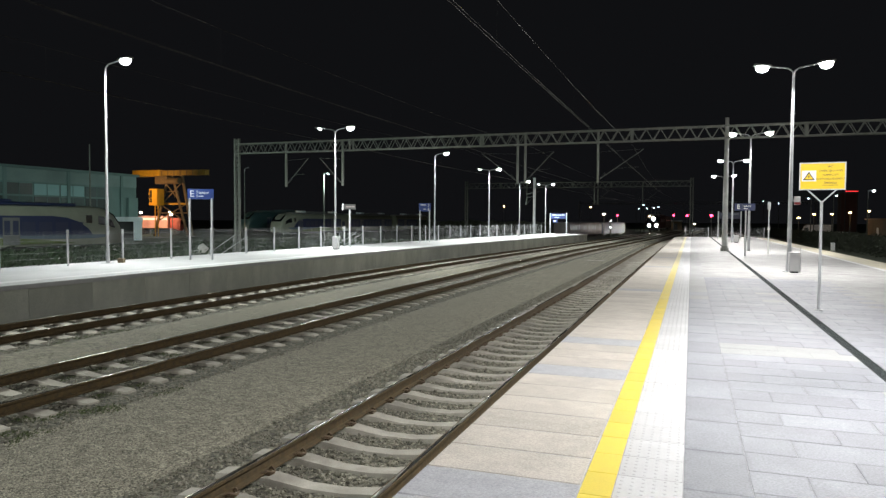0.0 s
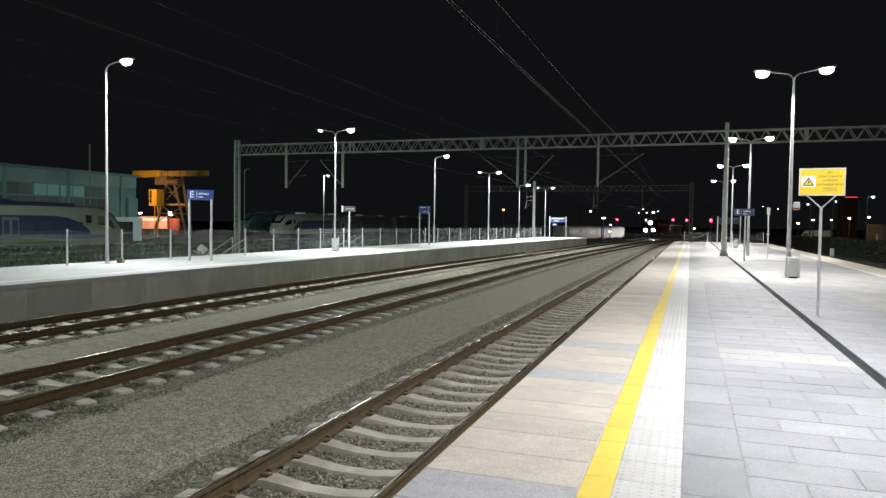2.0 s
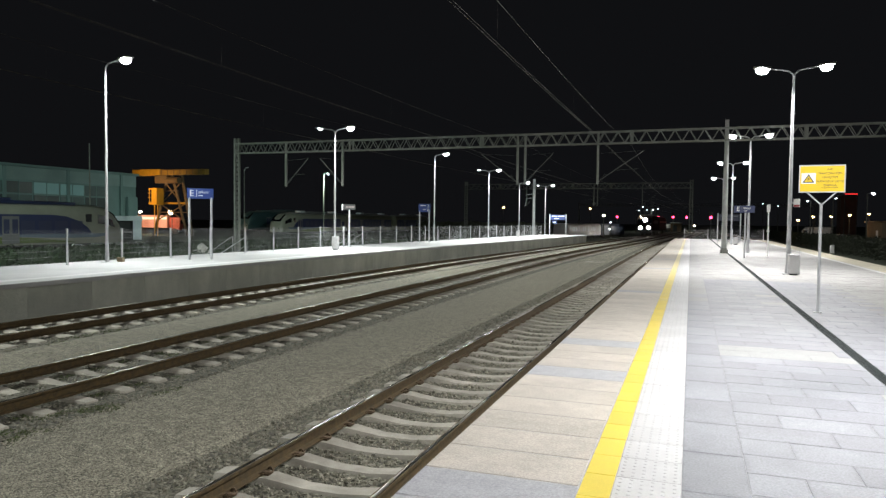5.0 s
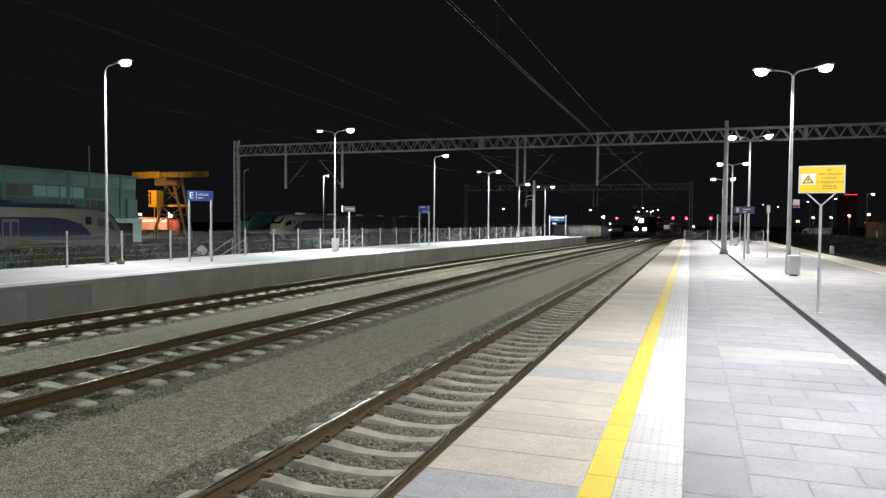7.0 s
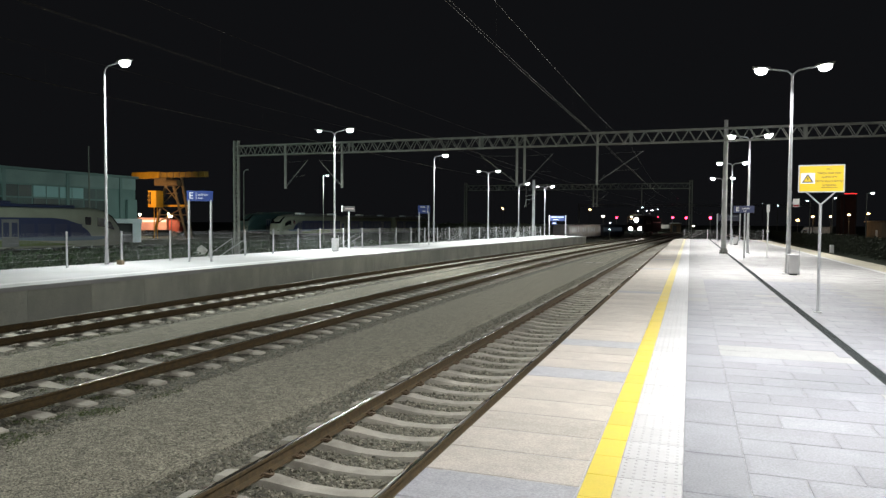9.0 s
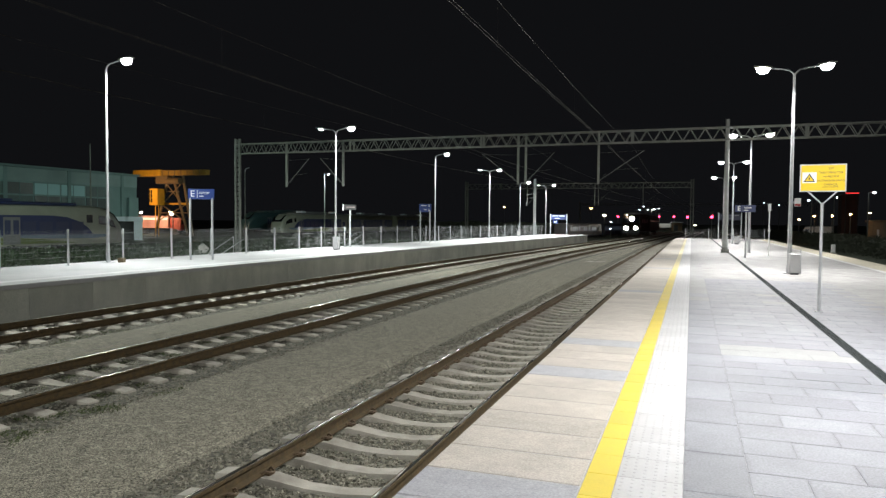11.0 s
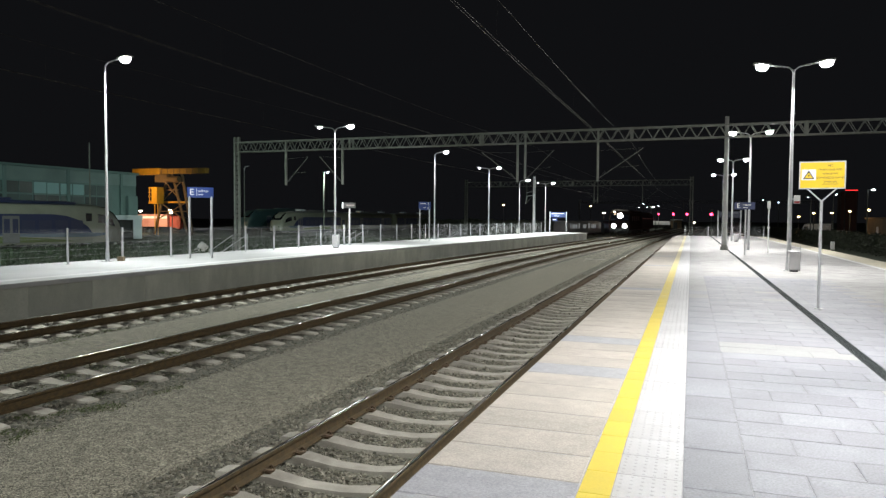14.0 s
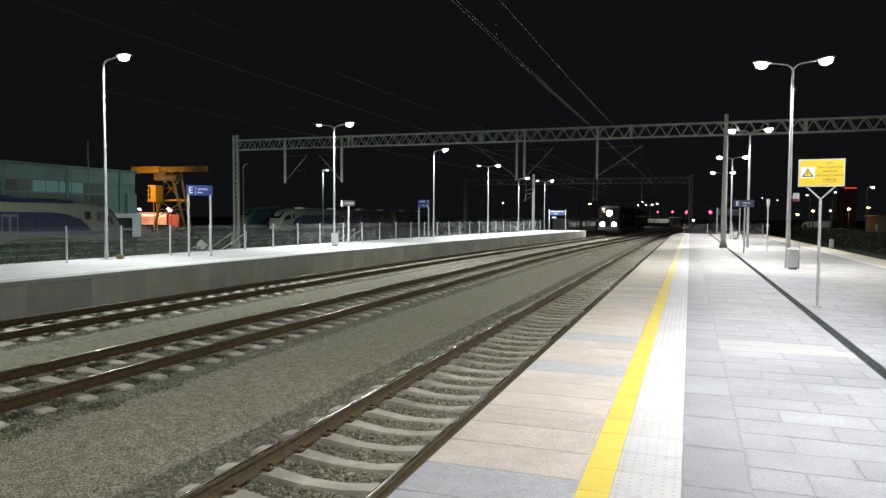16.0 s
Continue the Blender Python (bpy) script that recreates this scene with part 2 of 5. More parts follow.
# ---- geometry ----
class Geo:
    def __init__(self):
        self.v, self.f = [], []

    def add(self, vs, fs):
        n = len(self.v)
        self.v += [tuple(p) for p in vs]
        self.f += [tuple(i + n for i in q) for q in fs]
        return self

    def box(self, x0, y0, z0, x1, y1, z1, c=0.0):
        x0, x1, y0, y1, z0, z1 = min(x0, x1), max(x0, x1), min(y0, y1), max(y0, y1), min(z0, z1), max(z0, z1)
        if c <= 0:
            vs = [(x, y, z) for z in (z0, z1) for y in (y0, y1) for x in (x0, x1)]
            return self.add(vs, [(0, 2, 3, 1), (4, 5, 7, 6), (0, 1, 5, 4), (2, 6, 7, 3), (0, 4, 6, 2), (1, 3, 7, 5)])
        c = min(c, (x1 - x0) * 0.49, (y1 - y0) * 0.49, (z1 - z0) * 0.49)
        b = bmesh.new()
        bmesh.ops.create_cube(b, size=1)
        for w in b.verts:
            w.co = (x0 if w.co.x < 0 else x1, y0 if w.co.y < 0 else y1, z0 if w.co.z < 0 else z1)
        bmesh.ops.bevel(b, geom=list(b.edges), offset=c, segments=1, affect="EDGES")
        b.verts.index_update()
        self.add([w.co[:] for w in b.verts], [[w.index for w in q.verts] for q in b.faces])
        b.free()
        return self

    def cyl(self, p0, p1, r0, r1=None, n=12, caps=True):
        r1 = r0 if r1 is None else r1
        p0, p1 = Vector(p0), Vector(p1)
        d = (p1 - p0).normalized()
        a = d.orthogonal().normalized()
        b = d.cross(a)
        vs = []
        for p, r in ((p0, r0), (p1, r1)):
            vs += [p + (a * math.cos(2 * math.pi * i / n) + b * math.sin(2 * math.pi * i / n)) * r for i in range(n)]
        fs = [(i, (i + 1) % n, n + (i + 1) % n, n + i) for i in range(n)]
        if caps:
            fs += [tuple(range(n - 1, -1, -1)), tuple(range(n, 2 * n))]
        return self.add(vs, fs)

    def tube(self, pts, r, n=6):
        pts = [Vector(p) for p in pts]
        vs, fs = [], []
        up = Vector((0.013, 0.021, 1))
        for i, p in enumerate(pts):
            d = (pts[min(i + 1, len(pts) - 1)] - pts[max(i - 1, 0)]).normalized()
            a = d.cross(up)
            a = a.normalized() if a.length > 1e-3 else d.orthogonal().normalized()
            b = a.cross(d)
            rr = r[i] if isinstance(r, (list, tuple)) else r
            vs += [p + (a * math.cos(2 * math.pi * k / n) + b * math.sin(2 * math.pi * k / n)) * rr for k in range(n)]
        for i in range(len(pts) - 1):
            fs += [(i * n + k, i * n + (k + 1) % n, (i + 1) * n + (k + 1) % n, (i + 1) * n + k) for k in range(n)]
        fs += [tuple(range(n - 1, -1, -1)), tuple(range((len(pts) - 1) * n, len(pts) * n))]
        return self.add(vs, fs)

    def sweep(self, prof, path, closed=True):
        """prof: (across, up) points; path: (x, y, z) points along y, with the profile turned to the path's heading."""
        n, vs, fs = len(prof), [], []
        path = [Vector(p) for p in path]
        for i, p in enumerate(path):
            d = path[min(i + 1, len(path) - 1)] - path[max(i - 1, 0)]
            a = Vector((d.y, -d.x, 0)).normalized()
            vs += [p + a * u + Vector((0, 0, w)) for u, w in prof]
        m = n if closed else n - 1
        for i in range(len(path) - 1):
            fs += [(i * n + k, i * n + (k + 1) % n, (i + 1) * n + (k + 1) % n, (i + 1) * n + k) for k in range(m)]
        if closed:
            fs += [tuple(range(n)), tuple(range(len(vs) - 1, len(vs) - n - 1, -1))]
        return self.add(vs, fs)

    def extrude_x(self, prof, x0, x1):
        """prof: (y, z) outline, drawn out from x0 to x1."""
        n = len(prof)
        vs = [(x0, y, z) for y, z in prof] + [(x1, y, z) for y, z in prof]
        fs = [(k, (k + 1) % n, n + (k + 1) % n, n + k) for k in range(n)] + [tuple(range(n - 1, -1, -1)), tuple(range(n, 2 * n))]
        return self.add(vs, fs)

    def extrude_y(self, prof, y0, y1):
        n = len(prof)
        vs = [(x, y0, z) for x, z in prof] + [(x, y1, z) for x, z in prof]
        fs = [(k, (k + 1) % n, n + (k + 1) % n, n + k) for k in range(n)] + [tuple(range(n - 1, -1, -1)), tuple(range(n, 2 * n))]
        return self.add(vs, fs)

    def mesh(self, name, material, smooth=True):
        me = bpy.data.meshes.new(name)
        me.from_pydata(self.v, [], self.f)
        b = bmesh.new()
        b.from_mesh(me)
        if len(self.f) < 60000:
            bmesh.ops.recalc_face_normals(b, faces=b.faces)
        b.to_mesh(me)
        b.free()
        if smooth:
            me.shade_smooth()
            me.set_sharp_from_angle(angle=radians(38))
        me.materials.append(material)
        return me


def thing(name, label, category, m=None, group="", kind=""):
    ob = new(name)
    ob.empty_display_size = 0.2
    ob.matrix_basis = m or Matrix()
    return tagged(ob, label, category, group, kind)


def part(name, g, material, parent, label="", m=None):
    """Links a Geo (or a ready mesh) as one mesh object under a thing or a part."""
    me = g.mesh(name, material) if isinstance(g, Geo) else g
    ob = new(name, me)
    ob.parent = parent
    if m is not None:
        ob.matrix_basis = m
    if label:
        ob["label"] = label
    return ob


def single(name, g, material, label, category, m=None, group="", kind="", smooth=True):
    ob = new(name, g.mesh(name, material, smooth))
    ob.matrix_basis = m or Matrix()
    return tagged(ob, label, category, group, kind)


def lettering(text, size, material, parent, m, name="lettering", align="LEFT"):
    cu = bpy.data.curves.new("lettering", "FONT")
    cu.body, cu.size, cu.extrude, cu.align_x, cu.align_y = text, size, 0.001, align, "CENTER"
    tmp = bpy.data.objects.new("lettering", cu)
    scene.collection.objects.link(tmp)
    me = bpy.data.meshes.new_from_object(tmp.evaluated_get(bpy.context.evaluated_depsgraph_get()))
    bpy.data.objects.remove(tmp)
    me.materials.clear()
    me.materials.append(material)
    return part(name, me, material, parent, m=m)


def ramp(y, y0, y1, s):
    return 0.0 if y < y0 else (s * (y - y0) ** 2 / 2 / (y1 - y0) if y < y1 else s * (y1 - y0) / 2 + s * (y - y1))


def x1(y):
    return -3.31 + ramp(y, 60, 100, 0.04)


def x2(y):
    return -9.17 + ramp(y, 35, 65, 0.06) - ramp(y, 100, 125, 0.02)


def x3(y):
    return -13.97 + ramp(y, 20, 50, 0.055) - ramp(y, 100, 125, 0.015)


def bend(y):
    """How far the far platform has swung to the side at y."""
    return x3(y) + 13.97


def steps(a, b, d):
    n = max(1, round((b - a) / d))
    return [a + (b - a) * i / n for i in range(n + 1)]


# ---- ground and track beds ----
g = Geo()
g.add([(-1500, -1500, GROUND), (1500, -1500, GROUND), (1500, 1500, GROUND), (-1500, 1500, GROUND)], [(0, 1, 2, 3)])
tagged(new("ground", g.mesh("ground", M_GROUND)), "dark grass and cinder ground of the railway yard", "ground", kind="structure")

ys = steps(-30, 330, 3)
g = Geo()
vs, fs = [], []
for y in ys:
    vs += [(x3(y) - 1.6, y, BED2 - 0.04), (x3(y) - 1.3, y, BED2), (x3(y) + 1.7, y, BED2), (x2(y) - 1.55, y, BED2), (x2(y) + 1.6, y, BED2),
           (x1(y) - 1.75, y, BED + 0.01), (x1(y) + 1.62, y, BED)]
for i in range(len(ys) - 1):
    fs += [(7 * i + k, 7 * i + k + 1, 7 * i + 8 + k, 7 * i + 7 + k) for k in range(6)]
g.add(vs, fs)
bed = single("trackbed", g, M_BED, "grey crushed-stone ballast bed under the tracks", "ballast", kind="structure")

g = Geo()
vs, fs = [], []
for y in ys:
    vs += [(x2(y) + 1.50, y, BED2 - 0.01), (x2(y) + 1.95, y, BED2 + 0.02), (x1(y) - 2.0, y, BED + 0.045), (x1(y) - 1.62, y, BED - 0.01)]
for i in range(len(ys) - 1):
    fs += [(4 * i + k, 4 * i + k + 1, 4 * i + 5 + k, 4 * i + 4 + k) for k in range(3)]
g.add(vs, fs)
single("gravel_strip", g, M_GRAVEL, "flat strip of fine grey-brown gravel between two tracks", "gravel", kind="structure")
g = Geo()
vs, fs = [], []
for y in ys:
    vs += [(x3(y) + 1.45, y, BED2 - 0.01), (x3(y) + 1.65, y, BED2 + 0.015), (x2(y) - 1.65, y, BED2 + 0.015), (x2(y) - 1.45, y, BED2 - 0.01)]
for i in range(len(ys) - 1):
    fs += [(4 * i + k, 4 * i + k + 1, 4 * i + 5 + k, 4 * i + 4 + k) for k in range(3)]
g.add(vs, fs)
single("gravel_strip", g, M_GRAVEL, "narrow strip of fine gravel between two tracks", "gravel", kind="structure")


# ---- tracks ----
def sleeper_mesh():
    """Concrete sleeper across x: high rail seats, low waist, sloped shoulders."""
    st = [(-1.27, 0.075, 0.09), (-1.22, 0.098, -0.02), (-1.05, 0.11, -0.004), (-0.60, 0.11, 0.0), (-0.45, 0.10, -0.02), (-0.2, 0.09, -0.05),
          (0.2, 0.09, -0.05), (0.45, 0.10, -0.02), (0.60, 0.11, 0.0), (1.05, 0.11, -0.004), (1.22, 0.098, -0.02), (1.27, 0.075, 0.09)]
    vs, fs = [], []
    for x, w, dz in st:
        dz = -0.09 if dz > 0.05 else dz
        vs += [(x, -w - 0.03, -0.2), (x, -w - 0.012, dz - 0.03), (x, -w, dz), (x, w, dz), (x, w + 0.012, dz - 0.03), (x, w + 0.03, -0.2)]
    for i in range(len(st) - 1):
        fs += [(6 * i + k, 6 * i + k + 1, 6 * i + 7 + k, 6 * i + 6 + k) for k in range(5)]
    fs += [tuple(range(6)), tuple(range(len(vs) - 1, len(vs) - 7, -1))]
    return Geo().add(vs, fs)


SLEEPER = sleeper_mesh().mesh("sleeper", M_SLEEPER)
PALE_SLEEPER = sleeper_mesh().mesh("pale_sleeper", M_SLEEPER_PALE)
c = Geo()
c.tube([(-0.05, -0.07, 0.0), (-0.055, -0.075, 0.03), (-0.02, -0.06, 0.05), (0.03, -0.03, 0.035), (0.04, 0.0, 0.028), (0.03, 0.03, 0.035),
        (-0.02, 0.06, 0.05), (-0.055, 0.075, 0.03), (-0.05, 0.07, 0.0)], 0.013, 6)
c.box(-0.045, -0.04, -0.005, 0.02, 0.04, 0.022, 0.006)
CLIP = c.mesh("rail_clip", M_CLIP)
RAIL_WEB = [(-0.07, -0.159), (0.07, -0.159), (0.07, -0.148), (0.012, -0.128), (0.009, -0.05), (0.036, -0.036), (0.036, -0.004), (-0.036, -0.004),
            (-0.036, -0.036), (-0.009, -0.05), (-0.012, -0.128), (-0.07, -0.148)]
RAIL_HEAD = [(-0.022, -0.0045), (0.022, -0.0045), (0.021, -0.001), (0.015, 0.0), (-0.015, 0.0), (-0.021, -0.001)]


def track(name, fx, label, y0, y1, first, clips_to, pitch=0.6):
    t = thing(name, label, "railway track", kind="structure")
    for s in (-1, 1):
        path = [(fx(y), y, RAIL) for y in steps(y0, y1, 2.5)]
        # both rails follow the centre line at half the gauge
        r = part("rail", Geo().sweep([(u + s * 0.7535, w) for u, w in RAIL_WEB], path), M_RUST if clips_to else M_RUST_OLIVE, t, "brown rusty steel rail")
        part("rail_head", Geo().sweep([(u + s * 0.7535, w + 0.025 * s * u) for u, w in RAIL_HEAD], path), M_RAILTOP if clips_to else M_RAILTOP_DULL, r, "polished running surface")
    n, y = 0, first
    rest = Geo()
    while y < y1 - 1:
        a = math.atan2(fx(y + 1) - fx(y - 1), 2)
        jit = random.uniform(-0.6, 0.6)
        p = pose(fx(y) + random.uniform(-0.015, 0.015), y + random.uniform(-0.012, 0.012), RAIL - 0.172 + random.uniform(-0.006, 0.006), 0, 0, -math.degrees(a) + jit)
        if n < 250:
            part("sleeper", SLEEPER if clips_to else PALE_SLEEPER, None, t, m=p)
        else:
            rest.add([p @ w.co for w in SLEEPER.vertices], [q.vertices[:] for q in SLEEPER.polygons])
        if y < clips_to:
            for s in (-1, 1):
                for k in (-1, 1):
                    part("rail_clip", CLIP, None, t, m=pose(fx(y) + s * 0.7535 + k * 0.105, y, RAIL - 0.165, 0, 0, 0 if k > 0 else 180))
        n += 1
        y += pitch
    if rest.v:
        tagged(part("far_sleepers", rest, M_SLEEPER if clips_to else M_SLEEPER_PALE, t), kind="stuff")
    return t


# ---- lamps ----
NEAR = "lamp posts on the near platform"
def lamp_post(x, y, h, arms, group, label, power, hue, reach=0.95, turn=0.0):
    """Tapered galvanised pole; each arm carries a luminaire with a bulging lens. The light itself hangs under the lens."""
    t = thing("street_lamp", label, "street lamp", pose(x, y, 0, 0, 0, turn), group)
    r = 0.076 if group == NEAR else 0.064
    part("pole", Geo().cyl((0, 0, 0), (0, 0, h), r, r * 0.5, 14).cyl((0, 0, h * 0.9), (0, 0, h * 0.9 + 0.05), r * 0.68, r * 0.68, 14), M_GALV, t)
    part("base_plate", Geo().box(-0.17, -0.17, 0, 0.17, 0.17, 0.025, 0.006).cyl((0, 0, 0.02), (0, 0, 0.3), r + 0.016, r + 0.012, 14), M_GALV, t)
    for s in arms:
        part("arm", Geo().tube([(0, 0, h - 0.1), (s * 0.03, 0, h + 0.06), (s * 0.16, 0, h + 0.17), (s * 0.4, 0, h + 0.22), (s * (reach - 0.25), 0, h + 0.26)], 0.026, 8), M_GALV, t)
        tilt = pose(s * reach, 0, h + 0.28, 0, -s * 6, 0)
        head = part("luminaire", Geo().box(-0.28, -0.14, 0.0, 0.28, 0.14, 0.07, 0.025), M_GANTRY, t, m=tilt)
        lens = Geo()
        vs, fs = [], []
        # Lens oversized and bulging, to stand in for the lamp's glare.
        wide, deep = (1.25, 1.15) if s > 0 or group == NEAR else (0.8, 0.5)
        for k, dz in ((1.0, 0.0), (0.95, -0.07), (0.74, -0.13), (0.3, -0.16)):
            k, dz = k * wide, dz * deep
            vs += [(0.165 * k * math.cos(a), 0.13 * k * math.sin(a), dz) for a in [2 * math.pi * j / 16 for j in range(16)]]
        for i in range(3):
            fs += [(16 * i + j, 16 * i + (j + 1) % 16, 16 * i + 16 + (j + 1) % 16, 16 * i + 16 + j) for j in range(16)]
        fs.append(tuple(range(48, 64)))
        part("lens", lens.add(vs, fs), M_LED, head, "glowing white lamp lens", m=pose(0, 0, 0.002))
        # the near luminaires throw their light up and down the platform, the others straight down
        for aim in (-34, 34) if group == NEAR else (0,):
            ld = bpy.data.lights.new("street_light", "AREA")
            ld.shape, ld.size, ld.size_y, ld.color = "ELLIPSE", 0.4, 0.24, hue
            ld.energy, ld.spread = (power / 2, radians(146)) if aim else (power, radians(172))
            new("street_light", ld).matrix_world = pose(x, y, 0, 0, 0, turn) @ tilt @ pose(0, 0.003 * aim, -0.24, aim)
    return t


FARP = "lamp posts on the far platform"
for y, h in ((-9.6, 6.5), (8.0, 6.5), (25.6, 6.54), (42.9, 6.38), (60.2, 6.28), (77.5, 6.13)):
    lamp_post(3.08, y, h, (-1, 1), NEAR, "galvanised twin-arm lamp post with lit white luminaires on the platform", LAMP_POWER, (1.0, 0.99, 0.97))
for x, y, h, arms in ((-20.3, -15.0, 7.1, (1,)), (-18.9, 1.5, 6.5, (-1, 1)), (-20.35, 20.08, 7.12, (1,)), (-18.75, 34.64, 6.48, (-1, 1)), (-19.28, 52.06, 6.69, (1,)),
                      (-18.15, 63.9, 6.27, (-1, 1)), (-18.01, 75.8, 5.75, (1,)), (-17.58, 88.28, 6.06, (-1, 1))):
    lamp_post(x, y, h, arms, FARP, "galvanised lamp post with lit white luminaire beside the fence" if len(arms) == 1 else "galvanised twin-arm lamp post with lit white luminaires on the far platform", FAR_POWER, (0.95, 1.0, 0.96))


# ---- overhead line gantries ----
# Darker copy of the gantry steel: the weak far light put into its colour.
M_SHADEGANTRY = mat("shaded_gantry_steel", (0.09, 0.095, 0.08), (0.065, 0.07, 0.06), 0.7, 0.2, scale=3, fine=60, grain=0.2, bump=0.1)


def truss(y, xa, xb, z0, z1, parent, steel):
    bm_ = Geo()
    for yy in (y - 0.22, y + 0.22):
        for z in (z0, z1):
            bm_.box(xa, yy - 0.035, z - 0.035, xb, yy + 0.035, z + 0.035)
    part("chord", bm_, steel, parent)
    lace = Geo()
    n = int((xb - xa) / 0.79)
    for yy in (y - 0.22, y + 0.22):
        for i in range(n):
            a, b = xa + (xb - xa) * i / n, xa + (xb - xa) * (i + 1) / n
            m_ = (a + b) / 2
            lace.cyl((a, yy, z0), (m_, yy, z1), 0.023, n=5, caps=False)
            lace.cyl((m_, yy, z1), (b, yy, z0), 0.023, n=5, caps=False)
    for i in range(0, n + 1):
        a = xa + (xb - xa) * i / n
        lace.cyl((a, y - 0.22, z1), (a, y + 0.22, z1), 0.02, n=5, caps=False)
        if i < n:
            lace.cyl((a, y - 0.22, z0), (xa + (xb - xa) * (i + 1) / n, y + 0.22, z0), 0.02, n=5, caps=False)
    part("lacing", lace, steel, parent)
    for k in range(1, 6):
        x = xa + (xb - xa) * k / 6
        for yy in (y - 0.27, y + 0.27):
            part("splice_plate", Geo().box(x - 0.07, yy - 0.012, z0 - 0.04, x + 0.07, yy + 0.012, z1 + 0.04), steel, parent)


def lattice_mast(x, y, z0, z1, parent, w=0.34, material=None):
    g = Geo()
    for s in (-1, 1):
        g.box(x + s * w / 2 - 0.05, y - 0.09, z0, x + s * w / 2 + 0.05, y + 0.09, z1)
    n = int((z1 - z0) / 0.34)
    for i in range(n):
        a, b = z0 + (z1 - z0) * i / n, z0 + (z1 - z0) * (i + 1) / n
        for yy in (y - 0.085, y + 0.085):
            g.cyl((x - w / 2, yy, a), (x + w / 2, yy, b), 0.018, n=5, caps=False)
            g.cyl((x + w / 2, yy, a), (x - w / 2, yy, b), 0.018, n=5, caps=False)
    return part("lattice_mast", g, material or steel, parent)


def cantilever(x, y, dx, parent, steel, zb=4.1):
    """Drop post under the truss with its slanted stay, its insulator and the steady arm."""
    post = part("drop_post", Geo().box(x - 0.058, y - 0.07, zb - 0.15, x + 0.058, y + 0.07, 7.0), steel, parent)
    part("stay_tube", Geo().tube([(x + 0.1 * math.copysign(1, dx), y, zb + 0.05), (x + dx, y, zb + 1.75)], 0.017, 6), steel, post)
    part("top_tie", Geo().tube([(x, y, zb + 1.65), (x + dx, y, zb + 1.75)], 0.004, 5), steel, post)
    k = math.copysign(1, dx)
    ins = Geo()
    for i in range(5):
        ins.cyl((x + k * (0.22 + 0.05 * i), y, zb + 0.14 + 0.06 * i), (x + k * (0.24 + 0.05 * i), y, zb + 0.16 + 0.06 * i), 0.07, n=8)
    part("insulator", ins, M_DARKSTEEL, post, "dark ribbed insulator")
    part("steady_arm", Geo().tube([(x + dx * 0.35, y, zb + 0.65), (x + dx * 0.9, y, zb + 0.72)], 0.005, 5), steel, post)


def gantry(y, xa, xb, posts, drops, label, steel):
    t = thing("line_gantry", label, "gantry", group="overhead line gantries")
    truss(y, xa, xb, 6.32, 7.0, t, steel)
    for x, style in posts:
        if style == "lattice":
            lattice_mast(x, y, GROUND, 7.4, t, 0.34, steel)
        else:
            part("mast", Geo().cyl((x, y, 0.02), (x, y, 7.46), 0.15, 0.105, 16), M_MAST, t, "round grey steel mast")
            foot = part("foot", Geo().box(x - 0.23, y - 0.23, 0, x + 0.23, y + 0.23, 0.03, 0.006).cyl((x, y, 0.03), (x, y, 0.3), 0.2, 0.155, 16), M_GANTRY, t, "flared grey mast foot")
            for k in range(8):
                w = math.pi * (k + 0.5) / 4
                part("gusset", Geo().box(0.14, -0.008, 0.03, 0.225, 0.008, 0.2), M_GANTRY, foot, m=pose(x, y, 0, 0, 0, math.degrees(w)))
                part("bolt", Geo().cyl((x + 0.2 * math.cos(w + 0.39), y + 0.2 * math.sin(w + 0.39), 0.03), (x + 0.2 * math.cos(w + 0.39), y + 0.2 * math.sin(w + 0.39), 0.075), 0.016, 0.016, 6), M_DARKSTEEL, foot)
    for x, dx in drops:
        cantilever(x, y, dx, t, steel)
    return t


gantry(42.14, -30.7, 24, [(-30.7, "lattice"), (1.79, "round"), (23.9, "lattice")],
       [(-26.65, 1.75), (-22.24, -1.75), (-10.16, -2.3), (-9.68, 1.75), (-5.28, 2.6)], "grey lattice gantry carrying the overhead line across the tracks", M_GANTRY)
gantry(97.0, -31, 0.0, [(-31, "lattice"), (0.0, "lattice")], [(-22, 1.7), (-12.6, 2.0), (-12.1, -1.8), (-6.2, 2.2)], "distant grey lattice gantry across the tracks", M_SHADEGANTRY)
gantry(200.0, -30, 30, [(-30, "lattice"), (30, "lattice")], [(-12, 2.0), (-2, 2)], "far grey lattice gantry across the tracks", M_SHADEGANTRY)
t = thing("lattice_post", "white-lit steel lattice post at the far end of the far platform", "mast")
lattice_mast(-18.01, 83.5, 0, 6.86, t, 0.17, M_GALV)
part("bracket", Geo().tube([(-18, 83.5, 4.6), (-18.9, 83.5, 4.5), (-19.1, 83.5, 3.6)], 0.03, 6).tube([(-18, 83.5, 5.1), (-19.0, 83.5, 4.9)], 0.03, 6), M_GALV, t)
t = thing("yard_pole", "slim pale steel pole with a bent top behind the platform fence", "pole")
part("pole", Geo().cyl((-42.84, 60, GROUND), (-42.84, 60, 6.5), 0.06, 0.045, 12), M_GANTRY, t)
part("bent_top", Geo().tube([(-42.84, 60, 6.45), (-42.8, 60, 6.7), (-42.62, 60, 6.85), (-42.3, 60, 6.88)], 0.04, 8), M_GALV, t)
part("base_plate", Geo().box(-43.0, 59.84, GROUND, -42.68, 60.16, GROUND + 0.04, 0.008), M_GALV, t)


